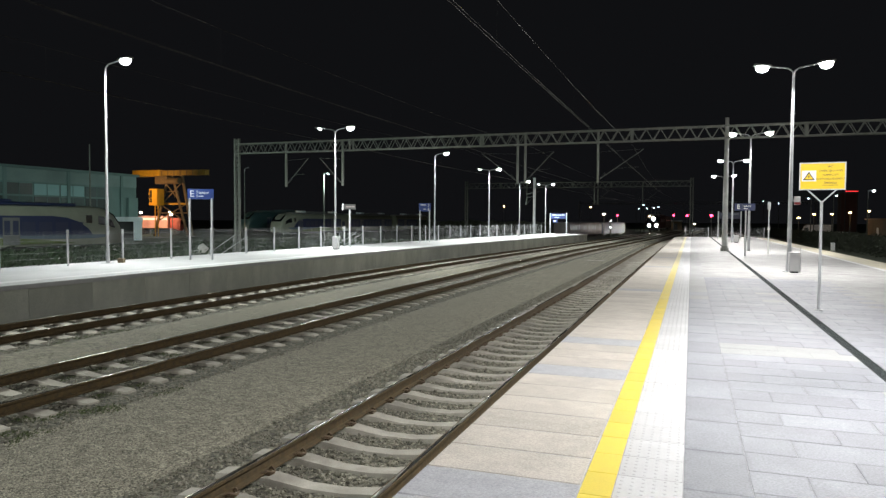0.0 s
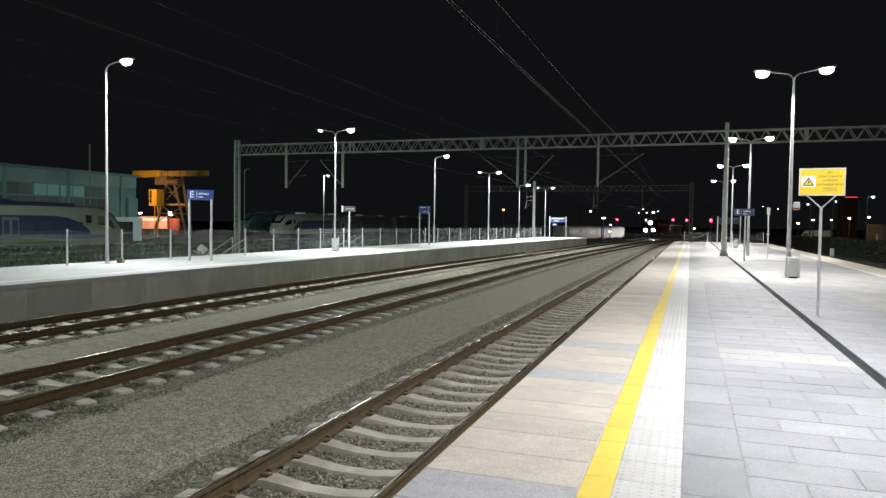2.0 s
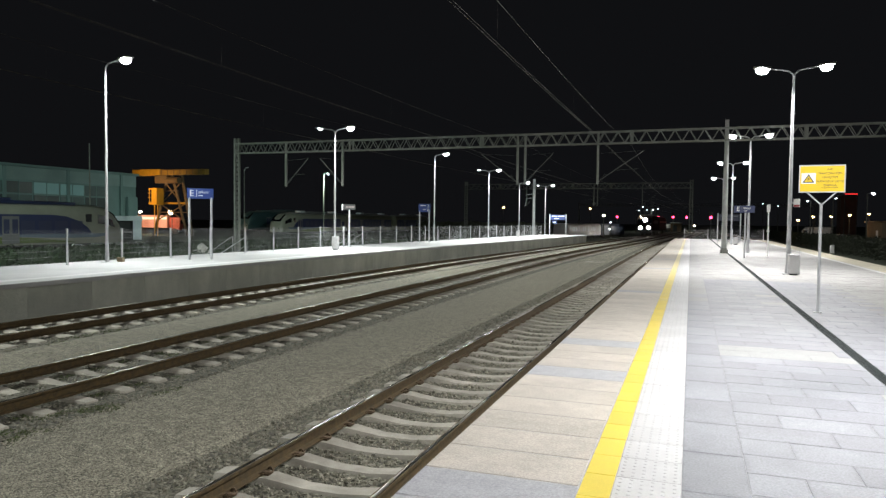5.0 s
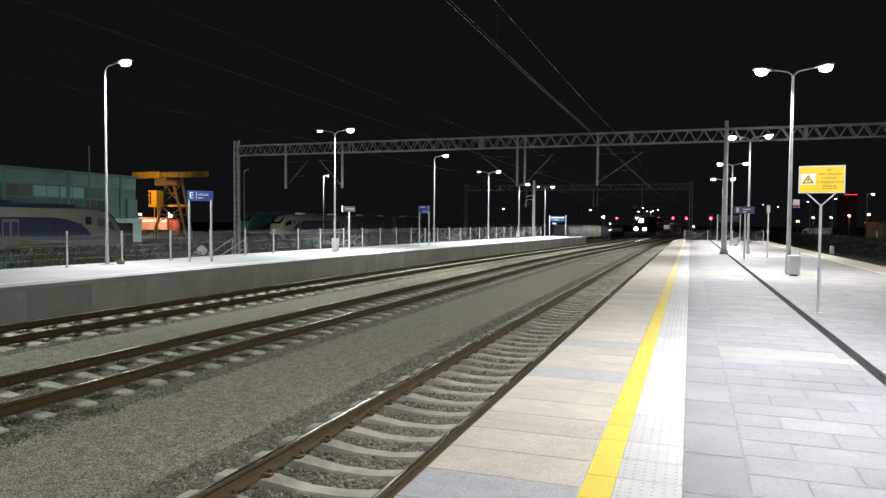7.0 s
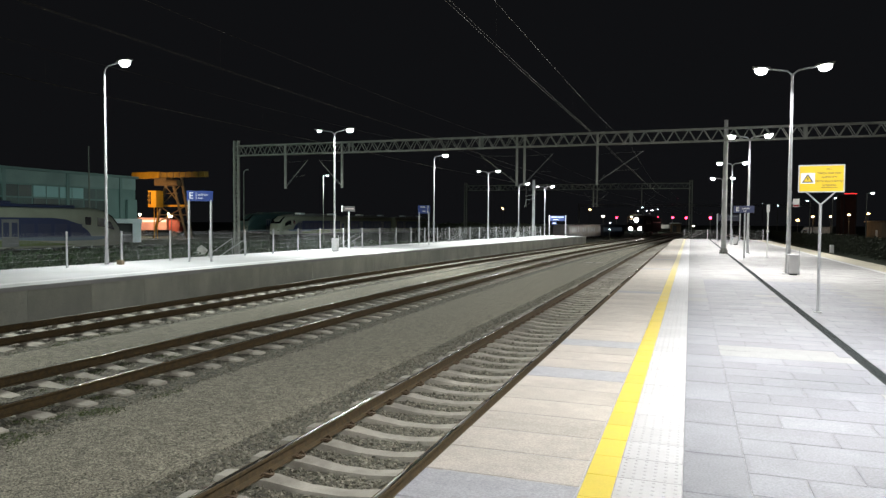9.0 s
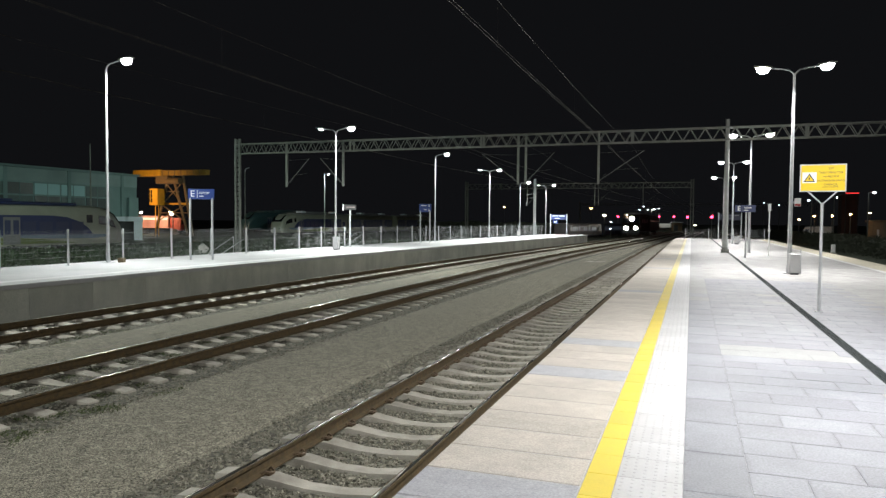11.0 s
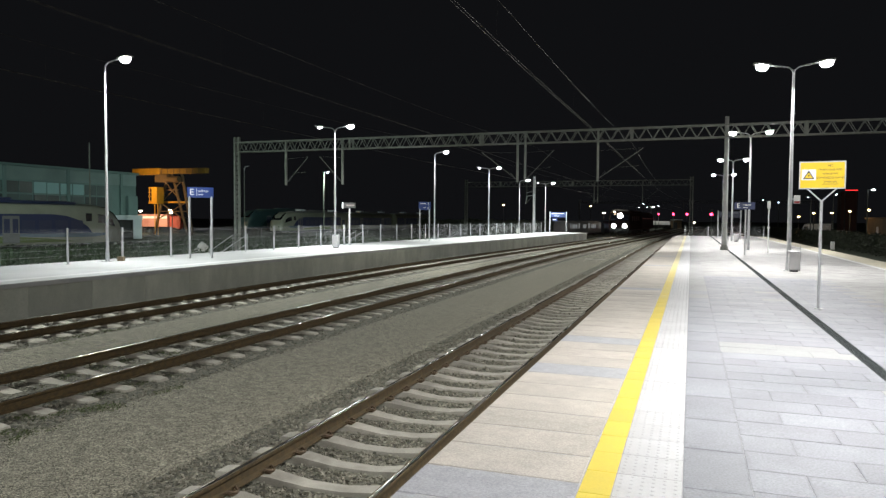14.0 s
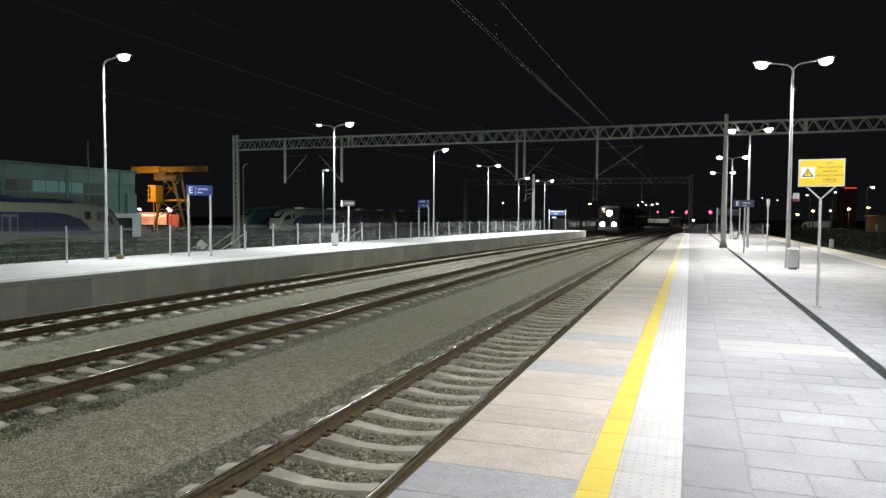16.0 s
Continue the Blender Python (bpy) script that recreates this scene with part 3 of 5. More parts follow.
def line_wires(fx, label):
    t = thing("overhead_line", label, "overhead line", group="overhead lines")
    stations = (-18.0, 42.14, 97.0, 150.0, 200.0, 260.0)
    for dx, z, r in ((-0.03, 4.8, 0.0048), (0.03, 4.8, 0.0048)):
        part("contact_wire", Geo().tube([(fx(y) + dx, y, z + 0.02 * math.sin(y * 0.3)) for y in steps(-18, 260, 4)], r, 5), M_WIRE, t)
    mess = []
    for a, b in zip(stations, stations[1:]):
        for k in range(14):
            u = k / 14
            y = a + (b - a) * u
            z = 6.1 - 1.0 * 4 * u * (1 - u) * 0.55
            mess.append((fx(y), y, z))
            if k % 2 == 1:
                part("dropper", Geo().cyl((fx(y), y, 4.8), (fx(y), y, z), 0.001, n=4), M_WIRE, t)
    part("messenger_wire", Geo().tube(mess, 0.005, 5), M_WIRE, t)


line_wires(x1, "twin contact wire and messenger above the near track")
line_wires(x2, "overhead contact wire and messenger above the middle track")
line_wires(x3, "overhead contact wire and messenger above the far track")

# ---- near platform ----
EDGE, RIGHT, END = -1.656, 7.5, 80.0
plat = thing("platform", "paved grey station platform with a yellow line and white tactile strip", "platform", kind="structure")
part("core", Geo().box(EDGE + 0.12, -25, GROUND, 1.932, END - 0.02, -0.0028).box(2.078, -25, GROUND, RIGHT - 0.1, END - 0.02, -0.0028).box(1.932, -25, GROUND, 2.078, END - 0.02, -0.085), M_SAND, plat)
part("edge_wall", Geo().box(EDGE + 0.06, -25, GROUND, EDGE + 0.118, END - 0.02, -0.13), M_WALL, plat, "grey concrete platform wall")
part("right_edge_wall", Geo().box(RIGHT - 0.11, -25, GROUND, RIGHT - 0.06, END - 0.02, -0.13), M_WALL, plat, "grey concrete platform wall")


def slab(w, l, name, material, h=0.08, c=0.002):
    return Geo().box(0, 0, -h, w, l, 0, c).mesh(name, material, False)


GAP = 0.0035
RIGHT_S = slab(1.04 - GAP, 1.02 - GAP, "right_edge_slab", mat("cream_edge_slab", (0.52, 0.485, 0.37), (0.46, 0.425, 0.32), 0.8, scale=7, fine=70, grain=0.15, vary=0.05), 0.12, 0.01)
RIGHT_Y = slab(0.2, 1.02 - 0.004, "pale_strip", M_TACT, 0.06, 0.004)
for k in range(72):
    part("right_edge_slab", RIGHT_S, None, plat, m=pose(RIGHT - 1.04, 5.5 + 1.02 * k, 0))
    part("pale_strip", RIGHT_Y, None, plat, m=pose(RIGHT - 1.252, 5.5 + 1.02 * k, 0))
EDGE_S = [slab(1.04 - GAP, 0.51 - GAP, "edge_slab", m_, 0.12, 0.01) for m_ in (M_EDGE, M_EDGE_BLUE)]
YEL_S = []
# Tiles grow paler with distance: glare is put into the tile colour.
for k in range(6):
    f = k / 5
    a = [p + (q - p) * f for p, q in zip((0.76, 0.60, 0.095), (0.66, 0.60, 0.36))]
    YEL_S.append(slab(0.197 - 0.003, 0.4 - 0.004, "yellow_tile", mat("glare_paled_yellow_tile" if k else "yellow_tile_paint", a, [q * 0.93 for q in a], 0.45, scale=6, fine=150, grain=0.1, vary=0.05, bump=0.15), 0.06, 0.004))
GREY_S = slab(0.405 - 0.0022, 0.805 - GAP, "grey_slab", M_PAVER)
WARM_S = slab(0.405 - 0.0022, 0.805 - GAP, "grey_slab", M_SLAB_WARM)
tg = Geo().box(0, 0, -0.06, 0.405 - 0.004, 0.4 - 0.004, 0, 0.004)
for i in range(6):
    for j in range(6):
        cx, cy = 0.035 + i * 0.066, 0.035 + j * 0.066
        tg.cyl((cx, cy, -0.001), (cx, cy, 0.0042), 0.016, 0.009, 8)
TACT_S = tg.mesh("tactile_tile", M_TACT)
lift = lambda: random.uniform(-0.0012, 0.0012)
k, y = -16, 4.334 - 0.51 * 30
while y < END - 0.5:
    blue = y < 4.3 or k in (20, 24, 39, 57, 71, 90)
    part("edge_slab", EDGE_S[1 if blue else 0], None, plat, m=pose(EDGE, y + GAP / 2, lift(), 0, random.uniform(-0.05, 0.05), 0))
    y += 0.51
    k += 1
y = 4.60 - 0.4 * 30
while y < END - 0.45:
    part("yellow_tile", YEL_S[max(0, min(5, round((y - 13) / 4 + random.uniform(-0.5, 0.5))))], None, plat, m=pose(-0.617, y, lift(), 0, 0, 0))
    part("tactile_tile", TACT_S, None, plat, m=pose(-0.420, y, lift(), 0, 0, 0))
    y += 0.4
y = 4.50 - 0.805 * 15
while y < END - 0.85:
    part("grey_slab", WARM_S if y > random.uniform(11, 20) else GREY_S, None, plat, m=pose(-0.014, y, lift(), 0, 0, 0))
    y += 0.805

rowsY = [4.58 - 0.4 * 30 + 0.4 * i for i in range(int((END - 0.5 - (4.58 - 12.0)) / 0.4))]
PAV = {}


def paver(w, material):
    key = (round(w, 3), material.name)
    if key not in PAV:
        PAV[key] = slab(w - 0.0022, 0.4 - GAP, "paver", material)
    return PAV[key]


far_pavers, near_pavers = Geo(), Geo()
placed = 0
for i, y in enumerate(rowsY):
    for (xa, xb, off) in ((0.391, 1.93, 0.349), (2.08, RIGHT - 1.262, 0.2)):
        cuts, x = [xa], xa + (off if (i % 2 == 0) else off + 0.347)
        while x < xb - 0.06:
            cuts.append(x)
            x += 0.695
        cuts.append(xb)
        for a, b in zip(cuts, cuts[1:]):
            pale = 9.0 < y < 9.95 and 0.3 < a < 1.6 or 7.2 < y < 7.6 and 1.2 < a < 1.9 or random.random() < 0.03 and y > 11
            if 2.5 < y < 22 and placed < 298 and a < 3.2:
                part("paver", paver(b - a, M_PAVER_LIGHT if pale else M_PAVER), None, plat, m=pose(a, y, lift(), random.uniform(-0.06, 0.06), 0, 0))
                placed += 1
            else:
                h = lift()
                (near_pavers if y < 14 else far_pavers).box(a, y, -0.08, b - 0.0022, y + 0.4 - GAP, h)
tagged(part("joined_pavers", far_pavers, M_PAVER_FAR, plat), kind="stuff")
tagged(part("joined_pavers", near_pavers, M_PAVER_NEAR, plat), kind="stuff")
dr = thing("drain_channel", "dark iron drainage channel set into the paving", "drain", kind="structure")
part("channel", Geo().box(1.934, -5, -0.08, 2.076, END - 0.5, -0.012), M_DRAIN, dr)
gr = Geo()
for y in steps(2.0, 40.0, 0.03):
    gr.box(1.945, y, -0.014, 2.065, y + 0.015, -0.003)
for x in (1.936, 2.064):
    gr.box(x, -5, -0.014, x + 0.010, END - 0.5, -0.001)
part("grating", gr, M_DRAIN, dr)

# ---- far platform ----
fp = thing("far_platform", "pale paved platform with a grey concrete wall, across the tracks", "platform", kind="structure")
FEND = 91.0
ys = steps(-25, FEND, 2.0)
g = Geo()
g.sweep([(-5.6, -0.12), (0.06, -0.12), (0.06, -0.01), (0.05, 0.0), (-5.6, 0.0)], [(-15.74 + bend(y), y, 0) for y in ys])
part("paving", g, M_PLATF, fp)
part("edge_line", Geo().sweep([(-0.95, 0.002), (-0.95, 0.005), (-0.55, 0.005), (-0.55, 0.002)], [(-15.74 + bend(y), y, 0) for y in ys]), M_TACT, fp, "white tactile strip")
part("back_wall", Geo().sweep([(-5.6, -1.2), (-5.5, -1.2), (-5.5, -0.12), (-5.6, -0.12)], [(-15.74 + bend(y), y, 0) for y in ys]), M_WALL, fp)
part("end_wall", Geo().box(-21.3 + bend(FEND), FEND - 0.1, -1.2, -15.75 + bend(FEND), FEND, -0.12), M_WALL, fp)
WP = Geo().box(-0.12, 0.002, -1.15, 0.0, 1.998, -0.122, 0.006).mesh("wall_panel", M_WALL, False)
for a in steps(-25, FEND - 2, 2.0):
    part("wall_panel", WP, None, fp, m=pose(-15.76 + bend(a), a, 0, 0, 0, -math.degrees(math.atan2(bend(a + 2) - bend(a), 2))))


# ---- fences ----
def fence(path, height, label, mesh_pitch=0.2, vertical=0.05):
    """Posts with welded mesh panels between them."""
    t = thing("fence", label, "fence")
    pm = Geo().box(-0.03, -0.03, 0, 0.03, 0.03, height + 0.04, 0.006).box(-0.07, -0.07, 0, 0.07, 0.07, 0.012).mesh("post", M_GALV, False)
    for (a, b) in zip(path, path[1:] + [None]):
        part("post", pm, None, t, m=pose(*a))
        if b is None:
            break
        a, b = Vector(a), Vector(b)
        d = (b - a)
        L = d.length
        m = Matrix.Translation(a) @ Matrix.Rotation(math.atan2(d.y, d.x), 4, "Z")
        g = Geo()
        z = 0.1
        while z < height:
            g.cyl((0.03, 0, z), (L - 0.03, 0, z), 0.0036, n=4, caps=False)
            z += mesh_pitch
        x = 0.05
        while x < L - 0.03:
            g.cyl((x, 0.008, 0.06), (x, 0.008, height), 0.0017, n=3, caps=False)
            x += vertical
        part("mesh_panel", g, M_GALV, t, m=m)
    return t


fence([(-20.25 + bend(y), y, 0) for y in (5.6, 8.1, 10.6, 13.2, 15.7, 18.24, 20.7, 23.3, 25.8, 28.34, 30.7, 33.0, 35.3, 38.0, 40.4, 42.9, 45.4, 47.9, 50.4, 52.9, 55.4,
                                         57.9, 60.4, 62.9, 65.4, 67.9, 70.4, 72.9, 75.4, 77.9, 80.4, 82.9, 85.4)],
      1.22, "galvanised welded-mesh fence along the back of the far platform")
fence([(-0.6, 79.4, 0), (1.75, 79.6, 0), (4.2, 79.7, 0), (7.2, 79.8, 0)], 1.05, "galvanised mesh fence closing the platform end")


# ---- signs and platform furniture ----
def bars(parent, rows, material, y):
    """Unreadable writing as plain bars: (x0, x1, z0, z1) on the face at y."""
    for xa, xb, za, zb in rows:
        part("text_bar", Geo().box(xa, y - 0.003, za, xb, y, zb), material, parent)


s = thing("warning_sign", "yellow warning sign with lightning triangle on a grey forked post", "sign", pose(2.29, 14.64, 0, 0, 0, -4))
post = part("post", Geo().cyl((0, 0.02, 0), (0, 0.02, 2.05), 0.027, 0.027, 14), M_GALV, s)
part("fork", Geo().tube([(0, 0.02, 2.02), (-0.27, 0.02, 2.29)], 0.014, 8).tube([(0, 0.02, 2.02), (0.27, 0.02, 2.29)], 0.014, 8), M_GALV, s)
part("flange", Geo().cyl((0, 0.02, 0), (0, 0.02, 0.015), 0.075, 0.075, 14), M_GALV, s)
panel = part("panel", Geo().box(-0.365, -0.006, 2.275, 0.365, 0.006, 2.75, 0.004), M_SIGNY, s)
fr = Geo()
for a in ((-0.385, 2.255, 0.385, 2.275), (-0.385, 2.75, 0.385, 2.77), (-0.385, 2.275, -0.365, 2.75), (0.365, 2.275, 0.385, 2.75)):
    fr.box(a[0], -0.012, a[1], a[2], 0.012, a[3])
part("frame", fr, M_GALV, s, "pale metal sign frame")
part("white_field", Geo().box(-0.345, -0.010, 2.42, -0.105, -0.006, 2.62), M_WHITE, panel)
tri = Geo()
for i in range(3):
    P = [(-0.325, 2.44), (-0.225, 2.60), (-0.125, 2.44)]
    Q = [(-0.295, 2.457), (-0.225, 2.567), (-0.155, 2.457)]
    j = (i + 1) % 3
    tri.add([(P[i][0], -0.013, P[i][1]), (P[j][0], -0.013, P[j][1]), (Q[j][0], -0.013, Q[j][1]), (Q[i][0], -0.013, Q[i][1])], [(0, 1, 2, 3)])
part("triangle_border", tri, M_BLACK, panel)
part("triangle_field", Geo().add([(-0.295, -0.0125, 2.457), (-0.225, -0.0125, 2.567), (-0.155, -0.0125, 2.457)], [(0, 1, 2)]), M_SIGNY, panel)
part("lightning_bolt", Geo().add([(-0.215, -0.0135, 2.545), (-0.245, -0.0135, 2.505), (-0.228, -0.0135, 2.505), (-0.24, -0.0135, 2.465), (-0.205, -0.0135, 2.515), (-0.222, -0.0135, 2.515)],
                                   [(0, 1, 2, 5), (5, 2, 3, 4)]), M_BLACK, panel)
for i, w in enumerate(("SIEĆ", "TRAKCYJNA POD", "NAPIĘCIEM", "DOTKNIĘCIE GROZI", "ŚMIERCIĄ")):
    lettering(w, 0.05, M_BLACK, panel, pose(0.13, -0.009, 2.685 - 0.075 * i, 90, 0, 0), align="CENTER")
part("underline", Geo().box(0.0, -0.009, 2.34, 0.26, -0.006, 2.347), M_BLACK, panel)


def sector_sign(x, y, turn, label):
    s = thing("sector_sign", label, "sign", pose(x, y, 0, 0, 0, turn), "sector signs")
    for dx in (-0.42, 0.42):
        part("post", Geo().cyl((dx, 0, 0), (dx, 0, 2.5), 0.045, 0.045, 14), M_GALV, s)
    p = part("panel", Geo().box(-0.5, -0.035, 2.45, 0.5, 0.035, 2.86, 0.006), M_BLUE, s, "blue sign panel")
    lettering("E", 0.36, M_WHITE, p, pose(-0.33, -0.038, 2.655, 90, 0, 0), align="CENTER")
    part("divider", Geo().box(-0.15, -0.038, 2.5, -0.135, -0.035, 2.81), M_WHITE, p)
    lettering("sektor", 0.155, M_WHITE, p, pose(-0.08, -0.038, 2.715, 90, 0, 0))
    bars(p, [(-0.08, 0.1, 2.555, 2.585)], M_WHITE, -0.035)


sector_sign(-18.62, 23.15, 40, "blue sector sign with a white letter on two pale posts")
s = thing("sector_sign", "blue sector sign on a single post beside a lamp post", "sign", pose(2.42, 36.5, 0, 0, 0, 2), "sector signs")
part("post", Geo().cyl((0.06, 0.05, 0), (0.06, 0.05, 2.5), 0.04, 0.04, 14), M_GALV, s)
p = part("panel", Geo().box(-0.46, -0.03, 2.2, 0.46, 0.03, 2.54, 0.006), M_SHADENAVY, s, "blue sign panel, its shade put into the colour")
lettering("E", 0.3, M_WHITE, p, pose(-0.28, -0.033, 2.37, 90, 0, 0), align="CENTER")
part("divider", Geo().box(-0.12, -0.033, 2.24, -0.108, -0.03, 2.5), M_SHADEPRINT, p)
lettering("sektor", 0.135, M_WHITE, p, pose(-0.06, -0.033, 2.415, 90, 0, 0))
bars(p, [(-0.05, 0.13, 2.275, 2.3)], M_WHITE, -0.03)
s = thing("platform_sign", "dark sign board with pale writing on a single post", "sign", pose(-19.57, 37.98, 0, 0, 0, 30))
part("post", Geo().cyl((0, 0.04, 0), (0, 0.04, 2.35), 0.06, 0.05, 14), M_GALV, s)
p = part("panel", Geo().box(-0.42, -0.03, 2.28, 0.36, 0.03, 2.6, 0.006), M_BLACK, s)
bars(p, [(-0.22, -0.06, 2.41, 2.48), (-0.04, 0.1, 2.41, 2.48), (0.12, 0.29, 2.41, 2.48)], M_PINKISH, -0.03)
part("end_cap", Geo().box(-0.45, -0.035, 2.26, -0.40, 0.035, 2.62), M_WHITE, p)
s = thing("track_number_sign", "blue sign with white track numbers on two pale posts", "sign", pose(-18.55, 48.0, 0, 0, 0, 32))
for dx in (-0.36, 0.36):
    part("post", Geo().cyl((dx, 0, 0), (dx, 0, 2.4), 0.05, 0.05, 14), M_GALV, s)
p = part("panel", Geo().box(-0.44, -0.035, 2.3, 0.44, 0.035, 2.9, 0.006), M_BLUE, s)
lettering("3", 0.28, M_WHITE, p, pose(0.27, -0.038, 2.75, 90, 0, 0), align="CENTER")
lettering("6", 0.28, M_WHITE, p, pose(0.27, -0.038, 2.45, 90, 0, 0), align="CENTER")
bars(p, [(-0.32, 0.08, 2.75, 2.81), (-0.12, 0.08, 2.45, 2.5)], M_WHITE, -0.035)


def name_sign(x, y, turn, w, label, sheet=None):
    s = thing("station_name_sign", label, "sign", pose(x, y, 0, 0, 0, turn), "station name signs")
    for dx in (-w / 2, w / 2):
        part("post", Geo().cyl((dx, 0, 0), (dx, 0, 2.7), 0.06, 0.06, 14), M_GALV, s)
    p = part("panel", Geo().box(-w / 2 + 0.06, -0.04, 1.95, w / 2 - 0.06, 0.04, 2.6, 0.006), sheet or M_BLUEDIM, s)
    bars(p, [(-w / 2 + 0.25, -0.1, 2.39, 2.47), (0.02, w / 2 - 0.25, 2.39, 2.47), (-0.5, 0.1, 2.1, 2.15)], M_SHADEPRINT if sheet else M_WHITE, -0.04)
    b = part("track_plate", Geo().box(-w / 2 + 0.3, -0.03, 1.45, -0.1, 0.03, 1.85, 0.006), sheet or M_BLUEDIM, s)
    bars(b, [(-w / 2 + 0.42, -0.25, 1.6, 1.7)], M_SHADEPRINT if sheet else M_WHITE, -0.03)


name_sign(-16.3, 91.0 - 0.6, 10, 2.1, "blue station name board with white writing on two pale posts")
name_sign(3.6, 75.0, -3, 2.1, "blue station name board with its shade put into the colour", M_SHADESIGN)
s = thing("speaker_post", "slim grey post with a pale box at its top", "post", pose(3.73, 39.0, 0))
part("post", Geo().cyl((0, 0, 0), (0, 0, 2.3), 0.035, 0.035, 12), M_WHITE, s)
part("box", Geo().box(-0.07, -0.1, 2.28, 0.07, 0.1, 2.66, 0.015), M_WHITE, s)
part("collar", Geo().cyl((0, 0, 1.25), (0, 0, 1.35), 0.07, 0.07, 12), M_WHITE, s)


def litter_bin(x, y, label, wide=0.18, high=0.62):
    s = thing("litter_bin", label, "litter bin", pose(x, y, 0), "litter bins")
    part("body", Geo().box(-wide, -0.14, 0.05, wide, 0.14, high, 0.03), M_BIN, s)
    part("rim", Geo().box(-wide - 0.008, -0.148, high - 0.05, wide + 0.008, 0.148, high - 0.015, 0.006), M_GALV, s)
    # Flat dark plate on the top: the opening's shade put into its colour.
    part("mouth", Geo().box(-wide * 0.75, -0.1, high, wide * 0.75, 0.1, high + 0.004), M_DARKSTEEL, s, "dark plate for the shade in the bin opening")
    part("stand", Geo().box(-wide * 0.7, -0.1, 0, wide * 0.7, 0.1, 0.05), M_DARKSTEEL, s)
    part("support_post", Geo().cyl((wide + 0.018, 0.03, 0), (wide + 0.018, 0.03, high + 0.16), 0.014, 0.014, 8), M_GALV, s)


litter_bin(3.19, 25.2, "pale grey sheet-metal litter bin beside a lamp post", 0.165, 0.68)
litter_bin(3.4, 60.0, "grey sheet-metal litter bin beside a lamp post")
litter_bin(-18.55, 34.35, "grey sheet-metal litter bin beside a lamp post", 0.17, 0.74)
litter_bin(-18.0, 75.3, "grey sheet-metal litter bin beside a lamp post")
s = thing("small_plate", "small pale notice plate on the lamp post", "plate", pose(3.30, 25.55, 2.37))
part("plate", Geo().box(-0.12, -0.01, -0.14, 0.07, 0.01, 0.13, 0.004), M_WHITE, s)
part("red_field", Geo().box(-0.11, -0.013, -0.13, 0.06, -0.01, -0.06), M_REDSHEET, s)
part("clamp", Geo().box(-0.26, 0.0, -0.03, -0.1, 0.03, 0.03), M_GALV, s)

# stairs down from the back of the far platform, with rails
def stairs(dx, dy):
    s = thing("stairs", "grey steel stairs with pale handrails behind the fence", "stairs", pose(dx, dy, 0), "stairs behind the fence")
    for i in range(5):
        part("step", Geo().box(-21.6 - i * 0.28, 29.0, -0.2 - i * 0.18, -21.32 - i * 0.28, 30.2, -0.16 - i * 0.18, 0.006), M_GALV, s)
    for yy in (29.0, 30.2):
        part("stringer", Geo().tube([(-21.4, yy, -0.25), (-22.9, yy, -1.1)], 0.05, 6), M_GALV, s)
        part("handrail", Geo().tube([(-21.4, yy, -0.2), (-21.4, yy, 0.8), (-22.9, yy, -0.1), (-22.9, yy, -1.1)], 0.019, 8), M_GALV, s)
        part("mid_rail", Geo().tube([(-21.4, yy, 0.35), (-22.9, yy, -0.55)], 0.014, 8), M_GALV, s)


stairs(0, 0)
stairs(0.6, 12.2)
stairs(1.2, 33.0)
k = thing("cardboard_box", "small tan cardboard box at the lamp post's foot", "box", pose(-20.12, 20.5, 0, 0, 0, 20))
part("carton", Geo().box(-0.11, -0.09, 0, 0.11, 0.09, 0.17, 0.008), mat("tan_card", (0.27, 0.21, 0.13), None, 0.8), k)
part("flap", Geo().box(-0.1, -0.18, 0.16, 0.1, -0.09, 0.166), mat("tan_card_flap", (0.27, 0.21, 0.13), None, 0.8), k)
g, rings = Geo(), []
for i in range(7):
    f = i / 6
    rings.append([(1.05 * (1 - f) ** 0.9 * (1 + 0.16 * noise.noise((math.cos(a) * 1.6, math.sin(a) * 1.6, f * 3))) * math.cos(a) + 0.02,
                   1.05 * (1 - f) ** 0.9 * (1 + 0.16 * noise.noise((math.cos(a) * 1.6, math.sin(a) * 1.6, f * 3))) * math.sin(a), 1.05 * f) for a in [2 * math.pi * j / 18 for j in range(18)]])
g.add([p for r in rings for p in r], [(18 * i + j, 18 * i + (j + 1) % 18, 18 * i + 18 + (j + 1) % 18, 18 * i + 18 + j) for i in range(6) for j in range(18)])
single("gravel_heap", g, M_GRAVEL_PALE, "small pale heap of gravel behind the fence", "heap", pose(-33.2, 41.4, GROUND))
k = thing("cable_lid", "pale concrete cable lid in the gravel", "lid", pose(-5.9, 46.5, BED + 0.03, 0, 0, 2))
part("slab", Geo().box(-0.6, -0.3, 0, 0.6, 0.3, 0.05, 0.01), M_SLEEPER, k)
part("handle", Geo().box(-0.08, -0.02, 0.05, 0.08, 0.02, 0.065), M_DARKSTEEL, k)

# ---- parked and moving trains ----
M_CREAM = mat("cream_train_paint", (0.40, 0.41, 0.335), (0.36, 0.37, 0.30), 0.45, scale=1, fine=40, grain=0.06, bump=0.02, stain=0.15)
M_NAVY = mat("navy_train_paint", (0.018, 0.036, 0.125), (0.015, 0.03, 0.105), 0.4, scale=1, fine=40, grain=0.06, bump=0.02)
M_SWOOSH = mat("pale_blue_stripe", (0.17, 0.23, 0.30), (0.15, 0.2, 0.27), 0.45, scale=1, fine=40, grain=0.06, bump=0.02)
